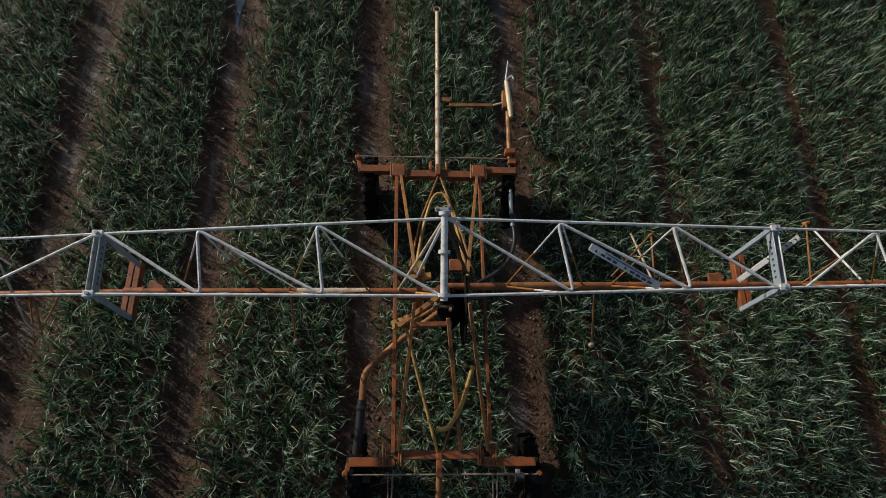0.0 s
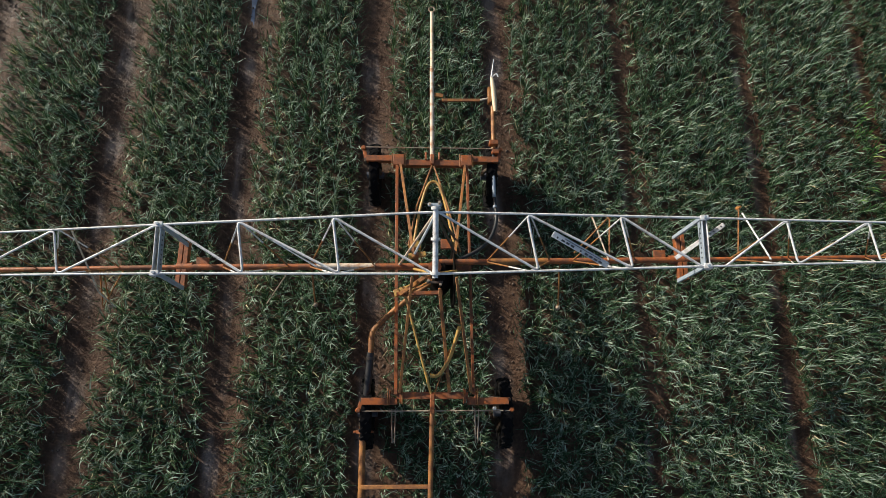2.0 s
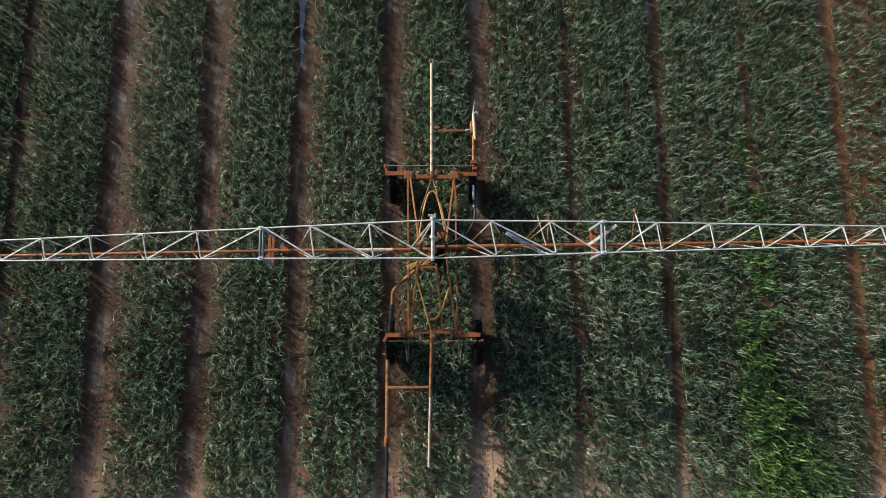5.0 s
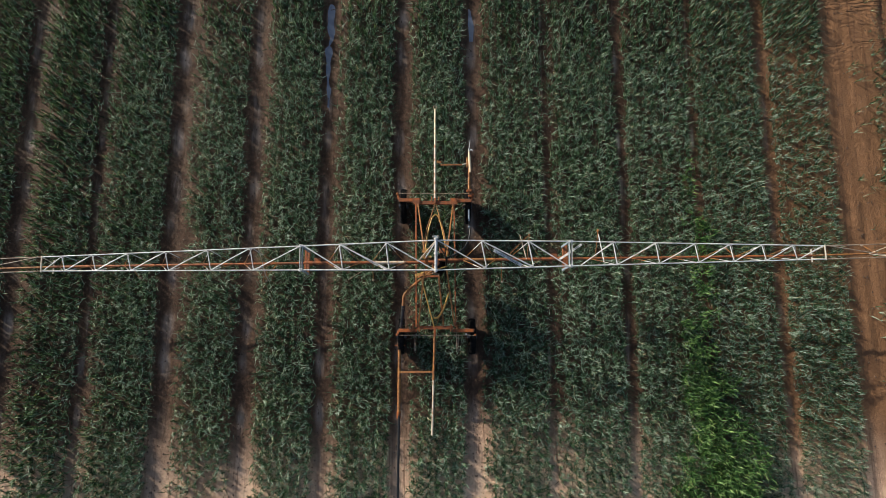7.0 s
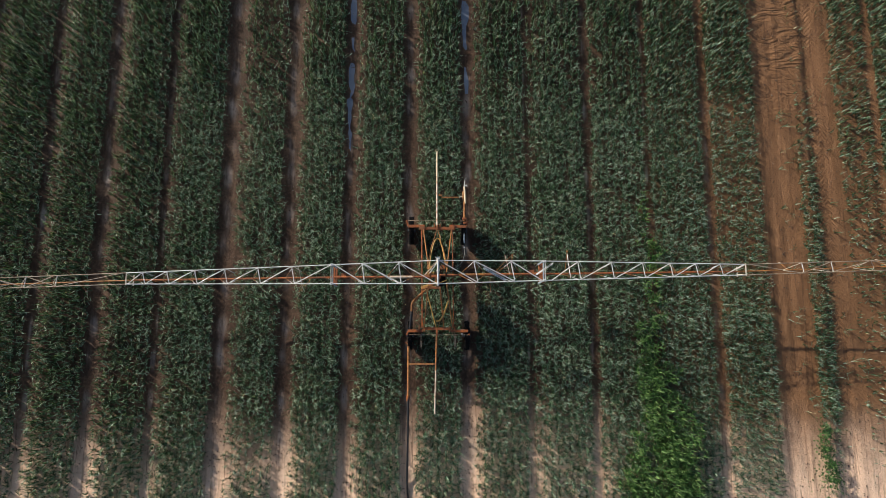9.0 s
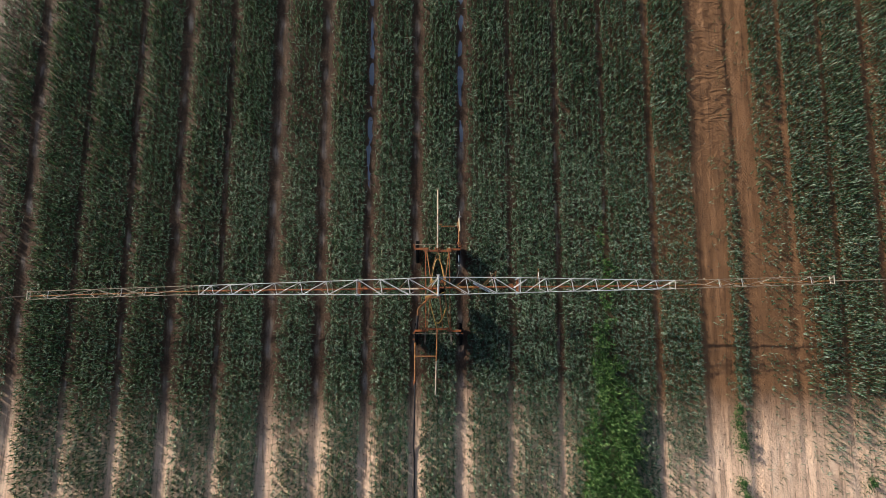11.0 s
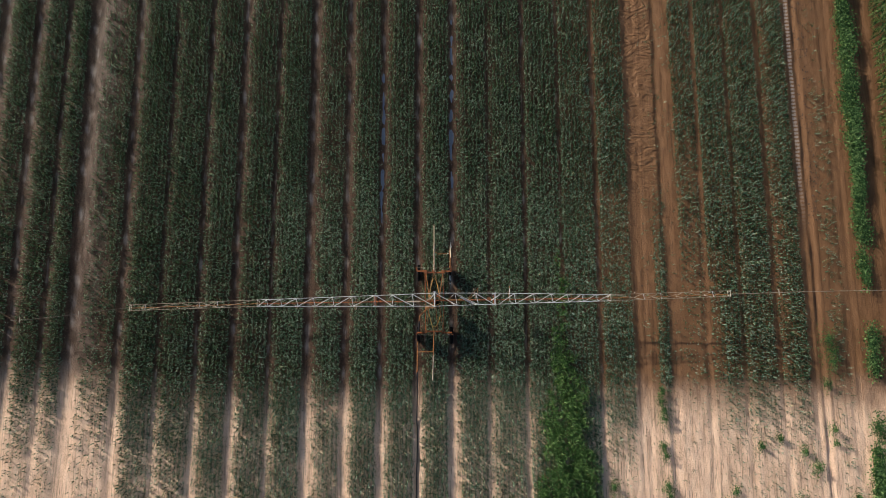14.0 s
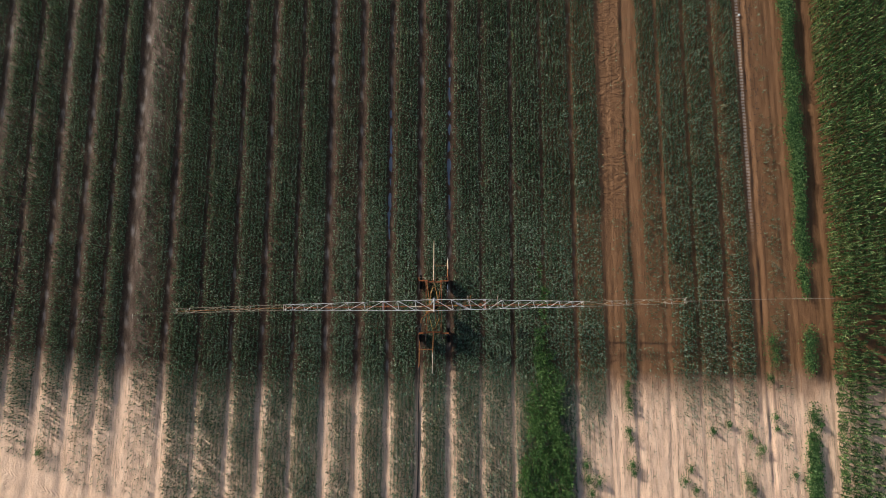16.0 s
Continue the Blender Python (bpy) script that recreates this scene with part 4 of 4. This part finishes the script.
def bed(x0, x1, y0=-12.8, y1=24.6, height=0.325):
    """One bed of onions in drilled lines, from furrow to furrow; every plant is a tuft of leaves of its own height and lean."""
    rows = max(3, int(round((x1 - x0) / 0.235)))
    step = 0.088
    along = np.arange(y0, y1, step)
    x = np.repeat(x0 + (np.arange(rows) + 0.5) * (x1 - x0) / rows, len(along))
    y = np.tile(along, rows) + rng.uniform(-0.04, 0.04, len(x))
    x = x + rng.normal(0, 0.03, len(x)) + 0.04 * wob(y, x0)
    frac, wid = zone(x, y)
    rim = np.clip(0.26 + (x - x0) / 0.52, 0, 1) * np.clip(0.75 + (x1 - x) / 0.40, 0, 1) if x0 < 5 else 1.0
    thick = density(x, y) * rim
    keep = rng.random(len(x)) < np.clip(1.1 * np.sqrt(np.clip(thick, 0, 1)), 0, 1)
    keep &= thick > 0.02
    x, y, wid, frac, thick = x[keep], y[keep], wid[keep], frac[keep], thick[keep]
    vigour = np.clip(rng.normal(0.98, 0.21, len(x)) + 0.12 * wob(y * 0.5, x0), 0.5, 1.45) * np.clip(0.72 + 0.34 * thick, 0, 1.06) * np.clip(0.58 + (x1 - x) / 0.9, 0, 1)
    sway = rng.normal(0, 0.24, (len(x), 2))
    fx, fy, fw = (np.repeat(q, 8) for q in (x, y, wid))
    some = rng.random(len(fx)) < np.repeat(np.interp(frac, [0.56, 0.72, 1.0], [0.42, 0.66, 1.0]) * np.clip(thick, 0, 1), 8)
    fx, fy, fw = fx[some], fy[some], fw[some]
    per = 13
    lot = np.repeat(np.arange(len(x)), per)
    lot = lot[rng.random(len(lot)) < np.clip(1.05 * frac * np.sqrt(np.clip(thick, 0, 1)), 0, 1)[lot]]
    x, y, wid, vigour, sway = x[lot], y[lot], wid[lot], vigour[lot], sway[lot]
    n = len(x)
    azim = rng.uniform(0, 2 * math.pi, n)
    lean = np.abs(rng.normal(0.15, 0.15, n))
    # the whole tuft leans together
    hx, hy = np.cos(azim) * lean + sway[:, 0] * 0.6 + 0.05, np.sin(azim) * lean + sway[:, 1] * 0.6
    azim, lean = np.arctan2(hy, hx), np.clip(np.hypot(hx, hy), 0, 1.25)
    lean = np.where(wid > 0.012, lean * 0.6, lean)
    drooping = rng.random(n) < np.where(wid > 0.012, 0.30, 0.50)
    bendy = np.where(drooping, rng.uniform(0.45, 1.15, n), rng.uniform(0.05, 0.40, n))
    length = height * vigour * (0.55 + 0.75 * rng.random(n) ** 1.15)
    width = wid * rng.uniform(0.75, 1.35, n) * np.where((x > 9.0) & (y < -4.0), 0.75, 1.0)
    x, y = x + rng.normal(0, 0.012, n), y + rng.normal(0, 0.012, n)
    z = lift(x, y) - 0.01
    curl = rng.normal(0, 0.62, n)
    fine, far = wid < 0.015, wid >= 0.018
    sets = []
    for some, segs, flex in ((fine, 3, 1.15), (~fine & ~far, 2, 0.75), (far, 2, 0.75)):
        sets.append(blades(*(q[some] for q in (x, y, z, azim, lean)), bendy[some] * flex, length[some], width[some], segs, curl[some] * (0.9 if segs > 2 else 0.5)))
    v, t, count = [], [], 0
    # low, lying leaves between the tufts
    m = len(fx)
    fx, fy = fx + rng.normal(0, 0.05, m), fy + rng.normal(0, 0.03, m)
    sets.append(blades(fx, fy, lift(fx, fy) + rng.uniform(0, 0.08, m), rng.uniform(0, 2 * math.pi, m), rng.uniform(0.5, 1.35, m), np.zeros(m), rng.uniform(0.13, 0.26, m), fw * rng.uniform(1.3, 2.0, m), 1))
    for verts, tris in sets:
        v.append(verts), t.append(tris + count)
        count += len(verts)
    ob = new("onion_bed", mesh_from("onion_bed", np.concatenate(v), np.concatenate(t), ONION))
    tagged(ob, "bed of upright blue-green onion leaves in drilled rows", "crop", "onion beds", "stuff")


for k in range(len(FURROWS) - 1):
    bed(FURROWS[k] + 1.45 * OPEN[k] - 0.01, FURROWS[k + 1] - 1.4 * OPEN[k + 1] + 0.03)
for b0, b1 in RIGHT_BEDS:
    bed(b0, b1)
bed(12.75, 13.5)


def stragglers():
    """Single onion plants left over on the bare strips."""
    n = 5200
    x = np.concatenate([rng.normal(14.0, 0.3, n // 4), rng.normal(23.3, 0.28, n // 4), rng.uniform(11.3, 13.9, n // 8), rng.uniform(21.9, 25.0, n // 8), rng.uniform(9.6, 22, n // 4)])
    y = rng.uniform(-13, 26, len(x))
    p = np.where(np.abs(x - 12.55) < 0.5, np.where((y < 6.5) & (y > -4), 0.8, 0.04), np.where(np.abs(x - 23.3) < 0.6, np.where(y < 14, 0.85, 0.2), 0.14))
    p = np.where(y < -5, p * 0.5, p)
    keep = rng.random(len(x)) < p * (0.6 + 0.5 * wob(y * 1.3, 2.0))
    x, y = np.repeat(x[keep], 5), np.repeat(y[keep], 5)
    n = len(x)
    v, t = blades(x, y, lift(x, y) - 0.01, rng.uniform(0, 6.28, n), np.abs(rng.normal(0.3, 0.25, n)), rng.uniform(0.05, 0.6, n), rng.uniform(0.2, 0.4, n), rng.uniform(0.010, 0.019, n))
    tagged(new("stray_onions", mesh_from("stray_onions", v, t, ONION)), "scattered onion plants on bare soil", "crop", kind="stuff")


stragglers()


def leafy(x, y, top, size):
    """Broad small leaves: folded diamonds at random tilts filling a canopy up to the given height."""
    n = len(x)
    u = rng.random(n) ** 0.6
    z = lift(x, y) + top * u
    a = rng.uniform(0, 2 * math.pi, n)
    pitch = rng.normal(0.35, 0.45, n)
    s = size * rng.uniform(0.6, 1.4, n)
    d = np.stack([np.cos(a) * np.cos(pitch), np.sin(a) * np.cos(pitch), np.sin(-pitch) * 0.8], 1)
    side = np.stack([-np.sin(a), np.cos(a), rng.normal(0, 0.25, n)], 1)
    base = np.stack([x, y, z], 1)
    s = s[:, None]
    pts = np.stack([base, base + d * s * 0.45 + side * s * 0.30 + [0, 0, 0.012], base + d * s, base + d * s * 0.45 - side * s * 0.30 + [0, 0, 0.012]], 1)
    b = (np.arange(n) * 4)[:, None]
    return pts.reshape(-1, 3), np.concatenate([b + np.array([[0, 1, 2]]), b + np.array([[0, 2, 3]])])


def plant(name, label, category, group, x, y, top, size, stems):
    """A bush or tuft standing by itself: stems and a crown of leaves."""
    foot = (float(np.mean(x)), float(np.mean(y)), float(lift(np.mean(x), np.mean(y))) - 0.02)
    ob = thing(name, foot, label, category, group)
    v, t = leafy(x, y, top, size)
    leaves = new("leaves", mesh_from("leaves", v - np.array(foot), t, BUSH))
    leaves.parent = ob
    leaves["kind"] = "stuff"
    for k in range(stems):
        bm = bmesh.new()
        i = int(rng.integers(0, len(x)))
        p = Vector((float(x[i]), float(y[i]), 0))
        g = float(lift(x[i], y[i]))
        tube(bm, [(foot[0] * 0.5 + p.x * 0.5, foot[1] * 0.5 + p.y * 0.5, g - 0.02), (p.x, p.y, g + 0.6 * float(np.mean(top)))], [0.008, 0.004], 5)
        part("stem", bm, WEED, ob)


def weeds():
    n = 21000
    x, y = rng.uniform(5.3, 9.2, n), rng.uniform(-14, 5.5, n)
    lo = np.interp(y, [-14, -11.7, -5.8, -3.2, -2.0, -1.0, 3, 5.5], [5.4, 5.5, 6.0, 6.5, 6.65, 6.75, 6.9, 7.0]) + 0.38 * wob(y * 2.1, 1.0)
    hi = np.interp(y, [-14, -11.7, -5.8, -3.2, -2.0, -1.0, 3, 5.5], [9.3, 9.3, 8.75, 8.1, 7.9, 7.65, 7.35, 7.2]) + 0.38 * wob(y * 1.7, 4.0)
    lump = wob(x * 3.0 + 1.5 * np.sin(y * 1.1), 7.0) * wob(y * 2.6 + x, 2.0) + 0.5 * wob(x * 6.5 + y * 1.3, 5.0)
    thick = np.interp(y, [-14, -5, -2, 1, 5.5], [0.95, 0.85, 0.60, 0.42, 0.18]) * (0.72 + 1.2 * lump) * np.clip(np.minimum(x - lo, hi - x) / 0.45, 0.15, 1)
    keep = (x > lo) & (x < hi) & (rng.random(n) < thick)
    x, y = x[keep], y[keep]
    tall = np.interp(y, [-14, -5, 0, 5], [0.95, 0.85, 0.52, 0.42]) * (0.80 + 0.30 * wob(x * 4 + y * 2.7, 3.0)) * np.clip(rng.normal(1, 0.18, len(x)), 0.6, 1.4)
    x, y, tall = (np.repeat(q, 7) for q in (x, y, tall))
    n = len(x)
    # leaves spring from the upper half of each stem and arch over
    foot = lift(x, y) + tall * rng.uniform(0.0, 0.62, n)
    v, t = blades(x + rng.normal(0, 0.03, n), y + rng.normal(0, 0.03, n), foot, rng.uniform(0, 2 * math.pi, n), np.abs(rng.normal(0.5, 0.3, n)), rng.uniform(0.25, 0.8, n),
                  rng.uniform(0.12, 0.30, n), rng.uniform(0.015, 0.028, n), 2, rng.normal(0, 0.5, n))
    tagged(new("weed_patch", mesh_from("weed_patch", v, t, WEED)), "tall bright green grassy weeds overgrowing an onion bed", "weeds", kind="stuff")


weeds()


def hedge():
    """A broken row of bushy plants beside the maize."""
    step = 0.85
    for cy in np.arange(-12.6, 24.8, step):
        thick = np.interp(cy, [-14, -9, -7.5, -4, 2, 8, 27], [0.85, 0.8, 0.10, 0.24, 0.34, 0.72, 0.90]) + rng.uniform(-0.32, 0.22)
        if thick < 0.2:
            continue
        n = int(1350 * thick)
        spread = rng.uniform(0.34, 0.46)
        y = cy + np.clip(rng.normal(0, spread, n), -0.9, 0.9)
        x = np.interp(cy, [-14, -10, -5, 2, 10, 22], [24.75, 24.9, 25.2, 25.2, 25.25, 25.4]) + rng.uniform(-0.16, 0.16) + rng.normal(0, rng.uniform(0.15, 0.28), n)
        plant("bush", "bushy green plant in a broken row beside the maize", "bush", "bushes beside the maize", x, y, np.full(n, rng.uniform(0.32, 0.48) + (0.06 if cy > 8 else 0.0)), 0.115, 5)


hedge()

TUFTS = [(12.8, -4.65, 1.0), (12.75, -5.15, 0.8), (12.85, -5.65, 1.1), (12.85, -6.1, 1.3), (12.75, -7.6, 0.8), (12.85, -8.1, 1.0), (12.9, -9.7, 1.2), (13.0, -10.2, 0.8), (9.9, -9.7, 1.2),
         (10.0, -10.6, 1.3), (10.7, -10.75, 1.2), (10.2, -11.5, 1.2), (20.4, -10.8, 1.7), (20.75, -11.3, 1.2), (21.4, -8.8, 1.5), (20.75, -7.9, 0.9), (22.6, -1.7, 1.8), (22.8, -2.4, 1.5), (22.75, -3.0, 1.6),
         (22.35, -4.25, 1.1), (22.5, -6.75, 0.9), (22.6, -7.5, 0.6), (16.3, -10.7, 1.0), (16.7, -10.0, 0.7), (18.3, -7.6, 0.9), (19.4, -7.2, 0.8), (25.0, -6.65, 1.0), (25.45, -7.2, 1.3),
         (24.8, -7.9, 0.6), (23.6, -10.4, 0.6), (-24.7, -8.85, 1.2), (17.0, -11.3, 0.8)]


def tuft(cx, cy, size):
    n = int(230 * size)
    r, a = np.abs(rng.normal(0, 0.20 * size, n)), rng.uniform(0, 6.28, n)
    x, y = cx + r * np.cos(a), cy + 1.35 * r * np.sin(a)
    plant("weed_plant", "low green weed growing on bare sandy soil", "weed", "weeds on the sand", x, y, (0.26 + 0.10 * size) * np.exp(-(r / (0.27 * size)) ** 2) + 0.06, 0.075, 4)


for tx, ty, ts in TUFTS:
    tuft(tx, ty, ts)


def maize():
    """Maize standing in rows, each plant a fan of arching leaves round a stalk."""
    xs, ys = [], []
    for r in range(9):
        rx = 27.0 + 0.72 * r
        y = np.arange(-14.0, 27.5, 0.20) + rng.normal(0, 0.03, 208)
        xs.append(rx + rng.normal(0, 0.06, 208) + np.interp(y, [-14, -5, 0, 27], [-0.45, -0.2, 0.0, 0.25]))
        ys.append(y)
    x, y = np.concatenate(xs), np.concatenate(ys)
    # behind the outer rows thinner on the dry end, and shorter there
    inner = np.interp(y, [-9, -5, -1.5, 2], [0.34, 0.40, 0.62, 0.98])
    keep = rng.random(len(x)) < np.where(x < 28.3, 0.96, np.where(x < 29.0, 0.5 + 0.5 * inner, inner))
    x, y = x[keep], y[keep]
    h = 1.35 * rng.uniform(0.8, 1.15, len(x)) * np.interp(y, [-8, -3, 3], [0.72, 0.8, 1.0])
    per = 20
    n = len(x) * per
    k = np.tile(np.arange(per), len(x))
    plane = np.repeat(rng.uniform(0, math.pi, len(x)), per)
    azim = plane + math.pi * (k % 2) + rng.normal(0, 0.5, n)
    zb = lift(np.repeat(x, per), np.repeat(y, per)) + np.repeat(h, per) * (0.10 + 0.044 * k)
    v, t = blades(np.repeat(x, per), np.repeat(y, per), zb, azim, rng.uniform(0.35, 0.75, n), rng.uniform(0.5, 0.95, n), rng.uniform(0.20, 0.40, n), rng.uniform(0.042, 0.066, n), 3, rng.normal(0, 0.2, n))
    v2, t2 = blades(x, y, lift(x, y), rng.uniform(0, 6.28, len(x)), np.full(len(x), 0.03), np.zeros(len(x)), h, np.full(len(x), 0.035))
    tagged(new("maize_stand", mesh_from("maize_stand", np.concatenate([v, v2]), np.concatenate([t, t2 + len(v)]), MAIZE)), "dense stand of green maize plants with arching leaves", "maize", kind="stuff")


maize()


def clods():
    """Crumbs of earth lying loose in the furrows and ruts."""
    n = 13000
    lanes = np.array([f for f in FURROWS + RUTS if -12 < f < 20] + [f for f in FURROWS if -12 < f < 2] * 2)
    x = lanes[rng.integers(0, len(lanes), n)] + rng.normal(0.16, 0.30, n)
    y = rng.uniform(-9, 12, n)
    s = 0.006 + 0.022 * rng.random((n, 1)) ** 2
    # larger lumps turned up beside the far wheel lane
    x[:260], y[:260], s[:260, 0] = rng.uniform(22.2, 23.0, 260), rng.uniform(5, 24, 260), rng.uniform(0.025, 0.055, 260)
    base = np.stack([x, y, lift(x, y) + s[:, 0] * 0.3], 1)
    shape = np.array([[1, 0, 0], [0, 1, 0], [-1, 0, 0], [0, -1, 0], [0, 0, 0.8], [0, 0, -0.8]])
    pts = base[:, None, :] + s[:, None, :] * (shape[None] * rng.uniform(0.6, 1.4, (n, 6, 1)) + rng.normal(0, 0.2, (n, 6, 3)))
    b = (np.arange(n) * 6)[:, None]
    tris = np.concatenate([b + np.array([f]) for f in ((0, 1, 4), (1, 2, 4), (2, 3, 4), (3, 0, 4), (1, 0, 5), (2, 1, 5), (3, 2, 5), (0, 3, 5))])
    ob = new("soil_clods", mesh_from("soil_clods", pts.reshape(-1, 3), tris, WET_CLOD))
    tagged(ob, "loose crumbs of damp earth in the furrows", "clods", kind="stuff")


clods()


def stone(cx, cy, r):
    """A pale field stone, knobbly and half sunk."""
    bm = bmesh.new()
    bmesh.ops.create_icosphere(bm, subdivisions=2, radius=r)
    for v in bm.verts:
        v.co *= 1.0 + 0.22 * noise.noise(v.co * (1.6 / r))
        v.co.z *= 0.7
    at = (cx, cy, float(lift(cx, cy)) + 0.2 * r)
    bmesh.ops.translate(bm, verts=bm.verts, vec=at)
    ob = thing("stone", at, "pale grey stone lying on bare soil", "stone")
    part("stone_body", bm, BOARD, ob)


stone(22.05, 21.6, 0.10)
